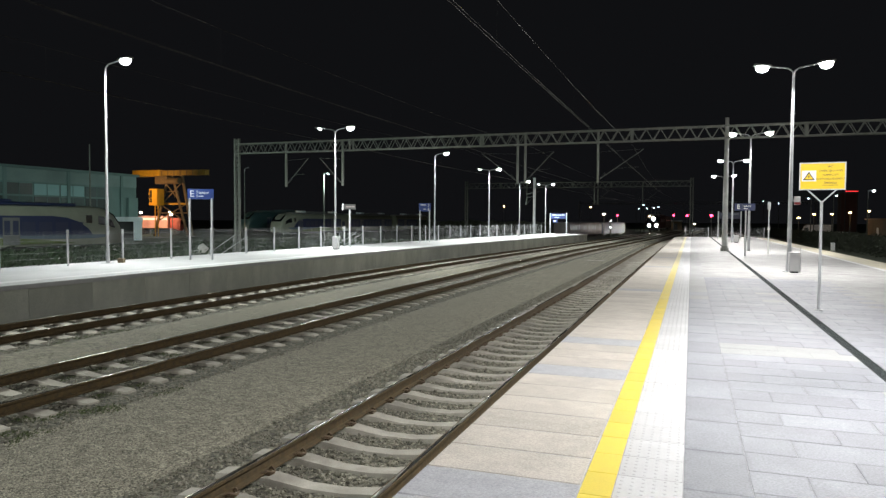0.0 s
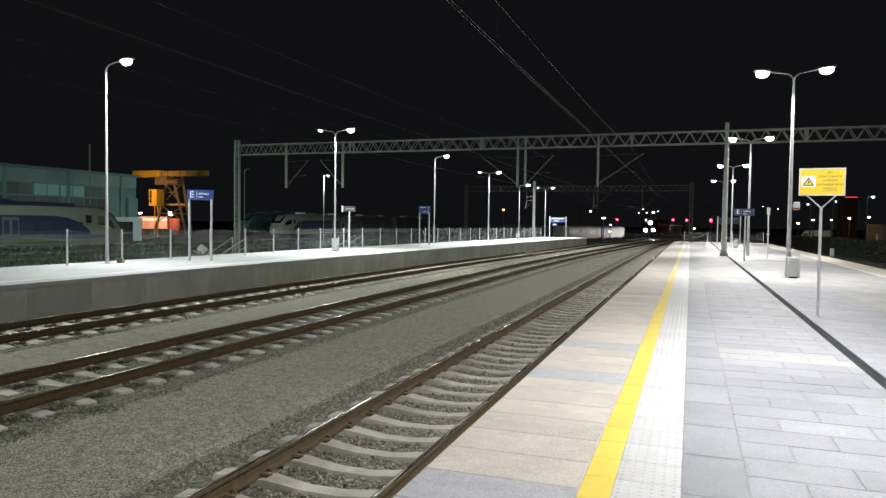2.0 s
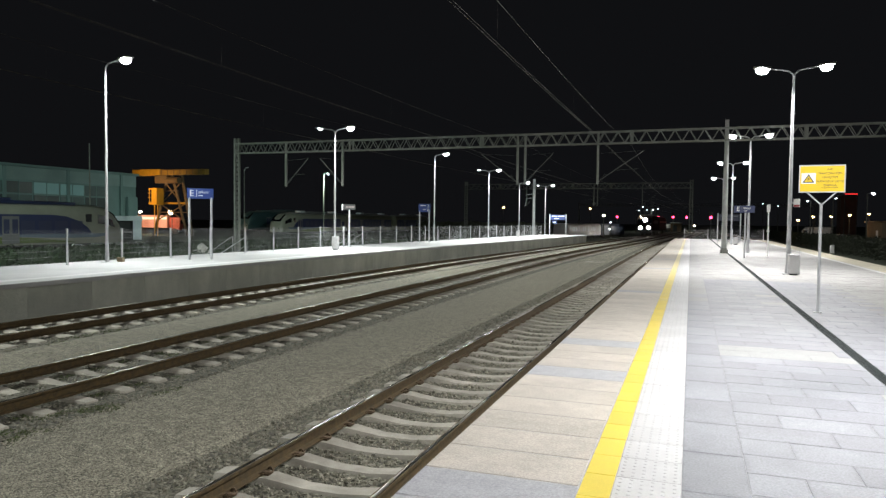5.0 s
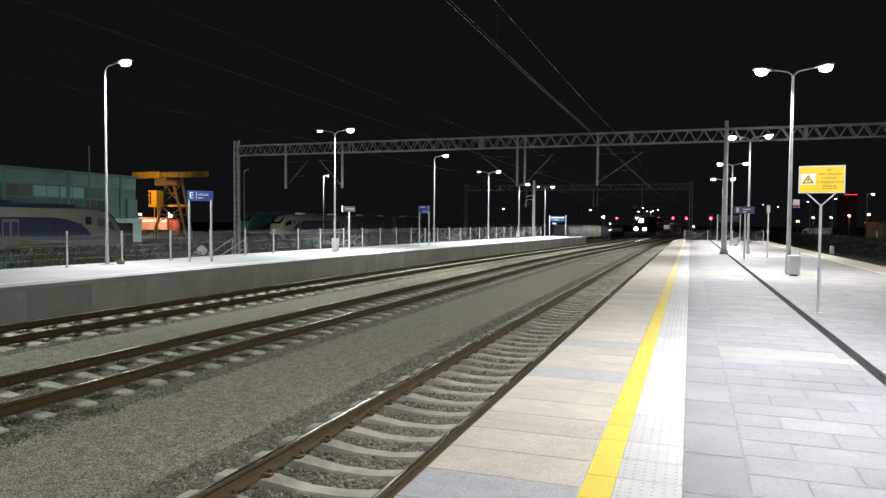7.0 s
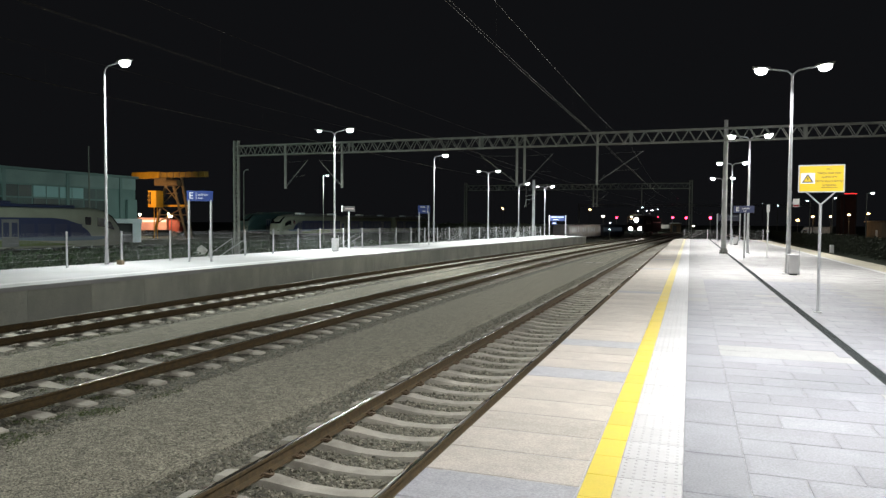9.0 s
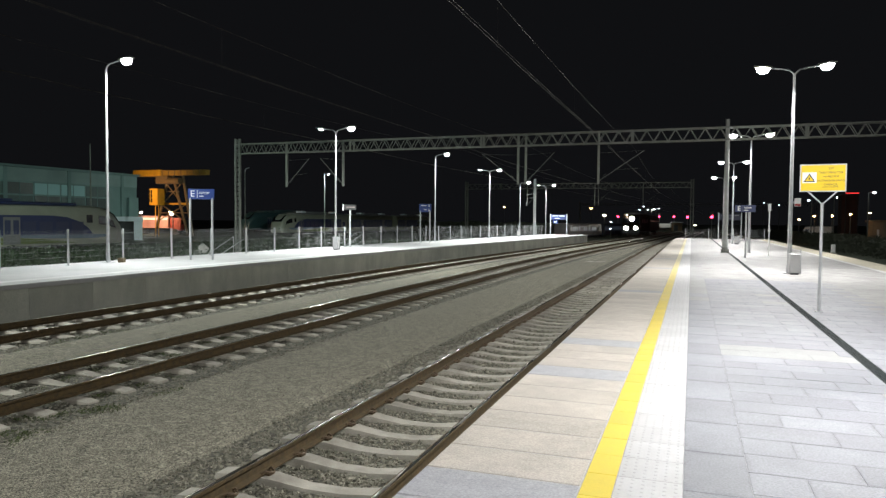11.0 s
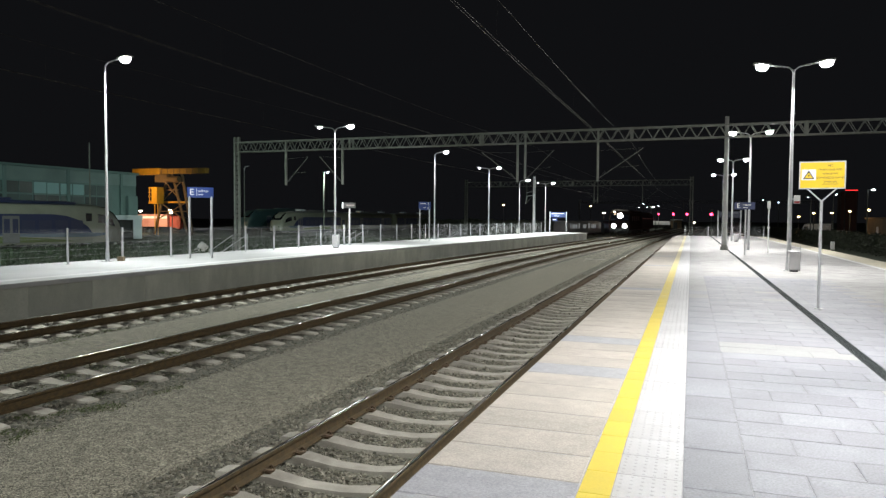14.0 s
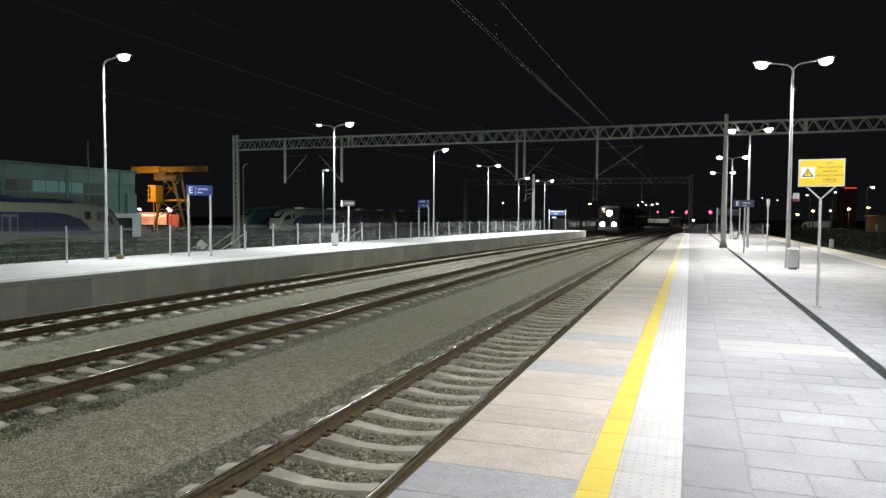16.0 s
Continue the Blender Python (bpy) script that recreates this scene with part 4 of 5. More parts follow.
M_KHAKI = mat("khaki_train_paint", (0.20, 0.205, 0.14), (0.165, 0.17, 0.115), 0.45, scale=1, fine=40, grain=0.06, bump=0.02, stain=0.15)
M_GREEN = mat("olive_train_paint", (0.15, 0.20, 0.06), (0.13, 0.17, 0.05), 0.35, scale=1, fine=40, grain=0.06, bump=0.02)
M_TEAL = mat("teal_train_paint", (0.05, 0.10, 0.11), (0.04, 0.085, 0.09), 0.35, scale=1, fine=40, grain=0.06, bump=0.02)
M_GREY = mat("grey_train_paint", (0.22, 0.225, 0.23), (0.18, 0.185, 0.19), 0.5, scale=1.5, fine=40, grain=0.1, bump=0.02)
M_LOCO = mat("loco_paint", (0.02, 0.013, 0.011), (0.014, 0.009, 0.008), 0.8, scale=1.2, fine=40, grain=0.12, bump=0.02, stain=0.3)
M_LOCO.node_tree.nodes["Principled BSDF"].inputs["Specular IOR Level"].default_value = 0.12
M_COACH = mat("coach_paint", (0.024, 0.017, 0.017), (0.018, 0.013, 0.013), 0.8, scale=1.2, fine=40, grain=0.1, bump=0.02, stain=0.3)
M_SILVER = mat("silver_train_paint", (0.62, 0.60, 0.58), (0.55, 0.53, 0.52), 0.35, scale=1, fine=40, grain=0.06, bump=0.02)
M_GLASS = glass("dark_train_glass", (0.012, 0.014, 0.02), 0.22)
M_DULLGLASS = glass("dusty_coach_glass", (0.012, 0.012, 0.014), 0.75)
M_BANDGLASS = glass("navy_train_glass", (0.014, 0.029, 0.098), 0.3)
M_PALEBLUE = mat("pale_blue_panel", (0.80, 0.88, 0.93), (0.76, 0.84, 0.9), 0.5, scale=1.5, fine=40, grain=0.06)
M_WHEEL = mat("wheel_steel", (0.08, 0.065, 0.05), None, 0.6, 0.5, scale=8, fine=60)


def bogie(parent, y):
    b = part("bogie", Geo().box(-1.05, y - 1.6, 0.42, 1.05, y + 1.6, 0.75, 0.05), M_DARKSTEEL, parent)
    for yy in (y - 1.2, y + 1.2):
        for s in (-1, 1):
            part("wheel", Geo().cyl((s * 0.68, yy, 0.46), (s * 0.82, yy, 0.46), 0.46, 0.45, 20), M_WHEEL, b)


def unit(name, label, length, body_mat, roof_mat, nose, m, doors=2, band=None, group="", at=None):
    """A railcar body along +y from 0 to length, rails at z = 0; nose: depth of the sloped front at y = length (0: flat end)."""
    t = thing(name, label, "train", m, group)
    sec = [(-1.35, 0.45), (-1.42, 0.8), (-1.43, 2.4), (-1.36, 3.25), (-1.1, 3.62), (-0.5, 3.8), (0.5, 3.8), (1.1, 3.62), (1.36, 3.25), (1.43, 2.4), (1.42, 0.8), (1.35, 0.45)]
    g = Geo()
    n = len(sec)
    st = [(0.0, 1.0, 1.0), (length - nose, 1.0, 1.0)]
    if nose:
        st += [(length - nose * 0.62, 0.985, 0.97), (length - nose * 0.3, 0.93, 0.80), (length - nose * 0.1, 0.84, 0.58), (length, 0.70, 0.36)]
    vs = []
    for y, kx, kz in st:
        vs += [(x * kx, y, 0.45 + (z - 0.45) * kz) for x, z in sec]
    fs = []
    for i in range(len(st) - 1):
        fs += [(n * i + k, n * i + (k + 1) % n, n * i + n + (k + 1) % n, n * i + n + k) for k in range(n)]
    fs += [tuple(range(n - 1, -1, -1)), tuple(range(n * (len(st) - 1), n * len(st)))]
    body = part("body", g.add(vs, fs), body_mat, t)
    part("roof_fairing", Geo().box(-0.9, 1.0, 3.72, 0.9, length - nose - 1.5, 4.0, 0.08).box(-0.7, length * 0.3, 3.98, 0.7, length * 0.55, 4.22, 0.06), roof_mat, t)
    if band and not at:
        # Roof units added in pale paint to give the roofs their highlights.
        for q in (0.12, 0.62):
            part("roof_unit", Geo().box(-0.6, length * q, 3.98, 0.6, length * q + 1.6, 4.34, 0.05), M_PALEBLUE, t, "roof unit, pale to give the roof its highlight")
    part("skirt", Geo().box(-1.25, 0.6, 0.28, 1.25, length - nose * 0.6, 0.5, 0.04), M_DARKSTEEL, t)
    if nose:
        a, b, c_ = length - nose * 0.58, length - nose * 0.3, length - nose * 0.08
        part("windscreen", Geo().add([(-0.95, a, 3.58), (0.95, a, 3.58), (1.08, b, 3.08), (-1.08, b, 3.08), (0.98, c_, 2.36), (-0.98, c_, 2.36)], [(0, 1, 2, 3), (3, 2, 4, 5)]),
             M_GLASS, t, "dark windscreen")
        for s in (-1, 1):
            part("headlight", Geo().cyl((s * 0.72, length - 0.12, 1.15), (s * 0.72, length + 0.02, 1.15), 0.09, 0.09, 12), M_GLASS, t)
    bands = Geo()
    for s in (-1, 1):
        if band:
            e = length - nose
            if nose:
                bands.extrude_x([(2.6, 1.3), (e - 0.3, 1.3), (e - 0.8, 1.85), (e - 1.7, 2.4), (e - 3.0, 2.78), (e - 4.4, 2.9), (2.6, 2.9)], s * 1.415, s * 1.437)
            else:
                bands.box(s * 1.425, 0.6, 1.3, s * 1.438, e - 0.6, 2.9)
        for y in at or [length * (k + 0.5) / doors for k in range(doors)]:
            d = part("door", Geo().box(s * 1.43, y - 0.72, 0.62, s * 1.452, y + 0.72, 2.75, 0.004), M_GREY, t)
            for q in (-0.36, 0.36):
                part("door_window", Geo().box(s * 1.45, y + q - 0.24, 1.4, s * 1.458, y + q + 0.24, 2.5), M_BANDGLASS, d)
        y = 1.0
        while y < length - nose - 1.4:
            if min(abs(y + 0.6 - q) for q in at or [length * (k + 0.5) / doors for k in range(doors)]) > 1.5:
                part("window", Geo().box(s * 1.436, y, 1.45, s * 1.447, y + 1.2, 2.4), M_BANDGLASS, body)
            y += 1.55
    if band and nose:
        e = length - nose
        for s in (-1, 1):
            part("swoosh", Geo().extrude_x([(e * 0.56, 1.2), (e * 0.7, 1.06), (e * 0.86, 0.98), (e, 0.98), (e + 1.0, 1.08), (e + 1.5, 1.34), (e + 0.9, 1.31), (e * 0.56, 1.31)], s * 1.40, s * 1.4405), M_SWOOSH, t, "pale blue curved stripe")
            part("cab_window", Geo().box(s * 1.40, e - 1.0, 2.3, s * 1.43, e - 0.35, 3.0, 0.01), M_GLASS, t, "dark cab side window")
            part("side_screen", Geo().add([(s * 1.415, e + 0.3, 2.95), (s * 1.45, e + 0.3, 2.2), (s * 1.43, e + 1.3, 2.1), (s * 1.395, e + 1.3, 2.85), (s * 1.35, e + 2.3, 1.85), (s * 1.30, e + 2.3, 2.35)],
                                           [(0, 1, 2, 3), (3, 2, 4, 5)]), M_GLASS, t, "dark wrap-around side screen")
        low = Geo()
        for s in (-1, 1):
            low.extrude_x([(1.0, 0.62), (length - nose - 2.0, 0.62), (length - nose - 5.0, 0.95), (length - nose - 8.0, 1.12), (1.0, 1.18)], s * 1.40, s * 1.432)
        part("lower_band", low, M_GREEN, t, "green band along the lower side")
    if band:
        part("side_band", bands, band, t, "coloured band along the side")
    for y in (length * 0.16, length * 0.84 - nose * 0.4):
        bogie(t, y)
    return t


YARD = "trains parked in the yard"
unit("commuter_train", "parked cream commuter train with navy window band and sloped nose", 24, M_CREAM, M_NAVY, 3.4, pose(-51, 27.0, RAIL - 0.3, 0, 0, 0), band=M_NAVY, group=YARD, at=(4.6, 12.5))
unit("commuter_train", "parked cream commuter train with navy and green bands", 24, M_CREAM, M_GREY, 3.4, pose(-68, 128, RAIL - 0.3, 0, 0, 180), doors=2, band=M_NAVY, group=YARD)
unit("commuter_train", "parked khaki commuter carriage with dark window band", 22, M_KHAKI, M_GREY, 0, pose(-67.7, 150.4, RAIL - 0.3, 0, 0, 180.5), doors=2, band=M_NAVY, group=YARD)
unit("commuter_train", "parked commuter carriage with dark bands", 22, M_KHAKI, M_GREY, 0, pose(-67.2, 172.8, RAIL - 0.3, 0, 0, 181), doors=2, band=M_NAVY, group=YARD)
unit("commuter_train", "parked dark teal railcar with a sloped nose", 24, M_TEAL, M_TEAL, 3.6, pose(-77, 131.5, RAIL + 0.1, 0, 0, 180), doors=2, group=YARD)


def locomotive():
    t = thing("locomotive", "dark red electric locomotive with blazing headlights", "locomotive")
    L = 16.0
    part("body", Geo().extrude_x([(0.0, 0.95), (L, 0.95), (L + 0.15, 2.2), (L - 0.45, 3.55), (L - 0.9, 3.8), (0.9, 3.8), (0.45, 3.55), (-0.15, 2.2)], -1.45, 1.45), M_LOCO, t)
    part("frame", Geo().box(-1.4, 0.1, 0.75, 1.4, L - 0.1, 0.98, 0.03), M_DARKSTEEL, t)
    part("roof", Geo().extrude_y([(-1.46, 3.5), (1.46, 3.5), (1.2, 3.95), (0.6, 4.08), (-0.6, 4.08), (-1.2, 3.95)], 0.8, L - 0.8), M_DARKSTEEL, t)
    for y, d in ((-0.1, -1), (L + 0.1, 1)):
        part("buffer_beam", Geo().box(-1.4, y - 0.15, 0.75, 1.4, y + 0.15, 1.2, 0.03), M_DARKSTEEL, t)
        for s in (-0.88, 0.88):
            part("buffer", Geo().cyl((s, y, 1.05), (s, y + d * 0.5, 1.05), 0.12, 0.12, 14).cyl((s, y + d * 0.5, 1.05), (s, y + d * 0.56, 1.05), 0.23, 0.23, 16), M_DARKSTEEL, t)
    for s in (-0.72, 0.72):
        part("windscreen", Geo().add([(s - 0.6, -0.155, 2.35), (s + 0.6, -0.155, 2.35), (s + 0.56, 0.33, 3.32), (s - 0.56, 0.33, 3.32)], [(0, 1, 2, 3)]), M_GLASS, t, "dark cab window")
    part("stripe", Geo().box(-1.3, -0.13, 1.95, 1.3, -0.10, 2.15), M_LOCO, t)
    # Glowing discs larger than real lamps, to stand in for their glare.
    for x, z, r in ((-0.78, 1.5, 0.34), (0.78, 1.5, 0.34), (0.12, 3.05, 0.38)):
        h = part("headlight", Geo().cyl((x, 0.1 if z < 3 else 0.5, z), (x, -0.26 if z < 3 else -0.08, z), r + 0.05, r + 0.05, 18), M_DARKSTEEL, t)
        yy = -0.27 if z < 3 else -0.09
        g = Geo()
        vs, fs = [], []
        for k, dy in ((1, 0), (0.8, -0.05), (0.4, -0.08)):
            vs += [(x + r * k * math.cos(a), yy + dy, z + r * k * math.sin(a)) for a in [2 * math.pi * j / 16 for j in range(16)]]
        for i in range(2):
            fs += [(16 * i + j, 16 * i + (j + 1) % 16, 16 * i + 16 + (j + 1) % 16, 16 * i + 16 + j) for j in range(16)]
        fs.append(tuple(range(32, 48)))
        part("headlight_glass", g.add(vs, fs), M_HEADLIGHT, h, "blazing white headlight")
        if z < 3:
            part("bulb", Geo().cyl((x, -0.355, z), (x, -0.365, z), 0.12, 0.12, 16), M_BEAM, h, "blinding bulb of the headlight")
            # Hood added to cut the bulb's light down to a forward beam.
            part("lamp_hood", Geo().cyl((x, -0.345, z), (x, -0.62, z), 0.135, 0.135, 16, caps=False).cyl((x, -0.345, z), (x, -0.62, z), 0.127, 0.127, 16, caps=False), M_DARKSTEEL, h)
    part("small_lamp", Geo().cyl((-0.75, -0.02, 3.62), (-0.75, 0.4, 3.62), 0.09, 0.09, 12), M_WARM, t, "glowing small upper lamp")
    for y in (4.0, 11.5):
        part("pantograph", Geo().tube([(0, y, 4.1), (0, y + 0.9, 4.35), (0, y, 4.6)], 0.03, 6).box(-0.8, y - 0.1, 4.6, 0.8, y + 0.1, 4.64), M_DARKSTEEL, t)
    for s in (-1, 1):
        for k in range(4):
            part("side_window", Geo().box(s * 1.445, 3.2 + 2.6 * k, 2.3, s * 1.462, 4.4 + 2.6 * k, 3.0), M_DARKSTEEL, t)
    for y in (3.2, 12.8):
        bogie(t, y)
    return t


def coach():
    t = thing("coach", "dark red passenger coach with unlit windows behind the locomotive", "coach")
    L = 20.0
    body = part("body", Geo().extrude_y([(-1.4, 0.9), (1.4, 0.9), (1.43, 2.6), (1.3, 3.5), (0.8, 3.9), (-0.8, 3.9), (-1.3, 3.5), (-1.43, 2.6)], 0, L), M_COACH, t)
    # The signals' red reflection on the flank, put in as a painted stripe.
    part("red_stripe", Geo().box(-1.437, 0.4, 2.62, -1.425, L - 0.4, 2.8).box(1.425, 0.4, 2.62, 1.437, L - 0.4, 2.8), mat("red_reflection_paint", (0.6, 0.03, 0.04), None, 0.3, bump=0), t)
    for s in (-1, 1):
        for k in range(9):
            part("window", Geo().box(s * 1.42, 1.4 + 2.0 * k, 1.6, s * 1.437, 2.6 + 2.0 * k, 2.45), M_DULLGLASS, body)
    part("end_door", Geo().box(-0.4, -0.02, 1.0, 0.4, 0.0, 3.0), M_GREY, t)
    for y in (3.0, L - 3.0):
        bogie(t, y)
    return t


LOCO = locomotive()
COACHES = [coach()]


# ---- yard behind the far platform ----
M_HALL = mat("hall_cladding", (0.195, 0.30, 0.295), (0.155, 0.25, 0.245), 0.6, scale=0.5, fine=20, grain=0.1, bump=0.05, stain=0.2)
M_CRANE = mat("yellow_crane_paint", (0.62, 0.33, 0.02), (0.52, 0.27, 0.02), 0.5, scale=1.5, fine=40, grain=0.1, stain=0.25)
M_CRANESHADE = mat("shaded_crane_paint", (0.34, 0.20, 0.03), (0.25, 0.14, 0.03), 0.6, scale=1.5, fine=40, grain=0.15, stain=0.4)
M_CRANEDARK = mat("brown_steel", (0.16, 0.10, 0.05), (0.11, 0.07, 0.04), 0.6, scale=1.5, fine=40)
M_REDPAINT = mat("red_vehicle_paint", (0.42, 0.05, 0.03), None, 0.4, scale=2, fine=40, grain=0.08)
# Pinkish white: the glow of the lights over the lorry put into its paint.
M_LORRY = mat("hazy_pink_lorry_paint", (0.50, 0.27, 0.22), (0.42, 0.2, 0.16), 0.5, scale=1, fine=40, grain=0.1, stain=0.3)
M_REDBRICK = mat("brown_brick", (0.09, 0.042, 0.03), (0.065, 0.03, 0.022), 0.85, scale=1.5, fine=30)
M_LEAF = mat("dark_leaves", (0.028, 0.036, 0.018), (0.016, 0.021, 0.011), 0.8, scale=2, fine=30, island=0.4, bump=0)

M_HALLGLASS = mat("hall_strip_glass", (0.10, 0.145, 0.145), (0.07, 0.105, 0.108), 0.5, scale=0.4, fine=6, bump=0)
hall = thing("depot_hall", "long teal-clad depot hall with dim strip windows", "building")
part("wall", Geo().box(-92, 18, GROUND, -70, 74, 7.2), M_HALL, hall)
part("roof", Geo().box(-92.4, 17.6, 7.2, -69.6, 74.3, 7.5, 0.05), M_HALL, hall)
M_HALLDARK = mat("hall_dark_glass", (0.03, 0.045, 0.048), (0.018, 0.03, 0.032), 0.4, scale=0.4, fine=6, bump=0)
M_HALLPALE = mat("hall_pale_panel", (0.27, 0.375, 0.37), (0.22, 0.31, 0.305), 0.6, scale=0.5, fine=20, grain=0.1, bump=0.05, stain=0.2)
part("eaves_band", Geo().box(-70.0, 18, 5.75, -69.92, 74, 7.2), M_HALLPALE, hall, "paler cladding under the eaves")
for k, (hi, lo_) in enumerate(zip("ggdgldgdlgdllg", "ddgddgdlddgdgd")):
    y = 19.6 + k * 3.55
    for z0, z1, c_ in ((4.3, 5.55, hi), (2.5, 4.1, lo_)):
        w = part("window", Geo().box(-70.0, y, z0, -69.94, y + 3.3, z1), {"g": M_HALLGLASS, "d": M_HALLDARK, "l": M_WINDIM}[c_], hall)
        part("mullion", Geo().box(-69.95, y + 1.62, z0, -69.9, y + 1.68, z1), M_HALL, w)
for k in range(7):
    part("pilaster", Geo().box(-70.0, 22 + k * 8.2, GROUND, -69.8, 22.4 + k * 8.2, 7.2), M_HALL, hall)
part("gable_post", Geo().box(-69.98, 72.3, GROUND, -69.6, 73.9, 4.4), M_HALL, hall)

k = thing("flag_pole", "slim grey pole in front of the depot hall", "pole")
part("pole", Geo().cyl((-63.2, 60, GROUND), (-63.2, 60, 9.9), 0.1, 0.06, 10), M_GANTRY, k)
part("footing", Geo().box(-63.5, 59.7, GROUND, -62.9, 60.3, GROUND + 0.15, 0.02), M_WALL, k)
cr = thing("gantry_crane", "yellow gantry crane with slanted legs and an operator cab", "crane")
part("girder", Geo().box(-85.3, 89.4, 8.45, -79.8, 90.6, 9.45, 0.05), M_CRANE, cr)
# Darker paint on this stretch stands for the girder's unlit half.
part("girder_end", Geo().box(-79.8, 89.5, 8.5, -71.1, 90.5, 9.35, 0.05), M_CRANESHADE, cr, "girder stretch with its shade put into the colour")
for k in range(7):
    part("girder_rib", Geo().box(-79.5 + 1.2 * k, 89.44, 8.5, -79.4 + 1.2 * k, 89.5, 9.35), M_CRANEDARK, cr)
part("hoist", Geo().box(-80.6, 89.2, 7.2, -78.2, 90.4, 8.45, 0.06), M_CRANEDARK, cr, "brown hoist under the girder")
part("hoist_drum", Geo().cyl((-77.9, 89.0, 7.6), (-75.6, 89.0, 7.6), 0.5, 0.5, 14), M_CRANEDARK, cr)
for xa, za, xb, zb in ((-81.0, 1.2, -75.2, 4.0), (-75.4, 1.2, -80.2, 4.0), (-79.7, 4.2, -76.0, 7.4), (-76.2, 4.2, -79.2, 7.4), (-80.3, 2.6, -75.0, 2.6), (-79.2, 6.0, -76.6, 6.0)):
    part("brace", Geo().tube([(xa, 90, za), (xb, 90, zb)], 0.1, 6), M_CRANEDARK, cr)
for xa, xb in ((-78.6, -81.5), (-77.8, -74.9), (-75.9, -74.0)):
    part("leg", Geo().tube([(xa, 90, 8.5), (xb, 90, GROUND)], 0.22, 6), M_CRANEDARK, cr)
part("tie", Geo().box(-80.5, 89.9, 3.9, -74.6, 90.1, 4.2), M_CRANE, cr)
cab = part("cab", Geo().box(-80.0, 87.2, 3.75, -78.4, 88.8, 6.35, 0.05), M_CRANE, cr)
part("cab_window", Geo().box(-80.02, 87.16, 4.2, -79.4, 87.2, 6.1), M_GLASS, cab)
part("cab_grille", Geo().box(-79.75, 87.12, 4.1, -79.68, 87.16, 6.2).box(-80.05, 87.12, 4.85, -79.35, 87.16, 4.92).box(-80.05, 87.12, 5.5, -79.35, 87.16, 5.57), M_CRANE, cab)
part("ladder", Geo().box(-79.6, 88.0, GROUND, -79.5, 88.1, 3.8).box(-79.0, 88.0, GROUND, -78.9, 88.1, 3.8), M_CRANE, cr)

fl = thing("yard_floodlight", "blazing warm floodlight low beside the crane", "floodlight")
part("pole", Geo().cyl((-82.3, 95.1, GROUND), (-82.3, 95.1, 2.6), 0.07, 0.06, 10), M_DARKSTEEL, fl)
part("lamp", Geo().cyl((-82.3, 95.0, 2.65), (-82.2, 94.5, 2.6), 0.26, 0.34, 14), M_WARM, fl, "glowing warm lamp")
ld = bpy.data.lights.new("yard_light", "AREA")
ld.shape, ld.size, ld.energy, ld.color = "DISK", 0.6, 1900, (1.0, 0.66, 0.42)
new("yard_light", ld).matrix_world = look((-82.25, 94.0, 2.75), (-90.0, 93.0, 2.2))
# Added light on the hall's unseen end wall, to brighten the crane.
ld = bpy.data.lights.new("yard_light", "AREA")
ld.shape, ld.size, ld.energy, ld.color, ld.spread = "DISK", 0.4, 300, (1.0, 0.62, 0.26), radians(56)
new("yard_light", ld).matrix_world = look((-77.0, 74.62, 4.0), (-79.5, 89.0, 6.2))
part("wall_lamp", Geo().box(-77.25, 74.0, 3.8, -76.75, 74.5, 4.2, 0.03), M_DARKSTEEL, hall, "added dark lamp box on the unseen end wall")
lo = thing("lorry", "red and white lorry parked under the crane lights", "lorry", pose(-89.2, 99, GROUND, 0, 0, -62))
part("cargo_box", Geo().box(-1.25, -4.5, 1.1, 1.25, 2.2, 3.3, 0.05), M_LORRY, lo)
part("stripe", Geo().box(-1.262, -4.4, 2.55, 1.262, 2.1, 2.95), M_WHITE, lo)
part("cab", Geo().box(-1.2, 2.5, 0.7, 1.2, 4.4, 3.0, 0.15), M_REDPAINT, lo)
part("windscreen", Geo().box(-1.05, 4.38, 1.8, 1.05, 4.42, 2.7), M_GLASS, lo)
for s in (-1, 1):
    for y in (-3.2, -2.0, 3.4):
        part("wheel", Geo().cyl((s * 0.95, y, 0.5), (s * 1.22, y, 0.5), 0.5, 0.5, 16), M_BLACK, lo)
hut = thing("signal_cabinet", "pale blue open-fronted hut in the yard", "hut", pose(-68.0, 70.3, GROUND, 0, 0, 43))
part("side_panel", Geo().box(0.75, -0.8, 0, 1.75, 0.8, 2.9, 0.02), M_PALEBLUE, hut)
part("side_panel", Geo().box(-1.75, 0.5, 0, -1.5, 0.8, 2.9, 0.02), M_PALEBLUE, hut)
part("roof", Geo().box(-1.85, -0.9, 2.4, 1.85, 0.9, 3.0, 0.03), M_PALEBLUE, hut)
part("back_panel", Geo().box(-1.5, 0.7, 0, 0.75, 0.76, 2.4), M_DARKSTEEL, hut)
part("counter", Geo().box(-1.4, -0.4, 0.9, 0.74, 0.6, 1.0), M_GREY, hut)


M_COOL = glow("cool_lamp", (0.85, 0.93, 1.0), 40)
M_COOLDIM = glow("cool_lamp_dim", (0.8, 0.9, 1.0), 8)


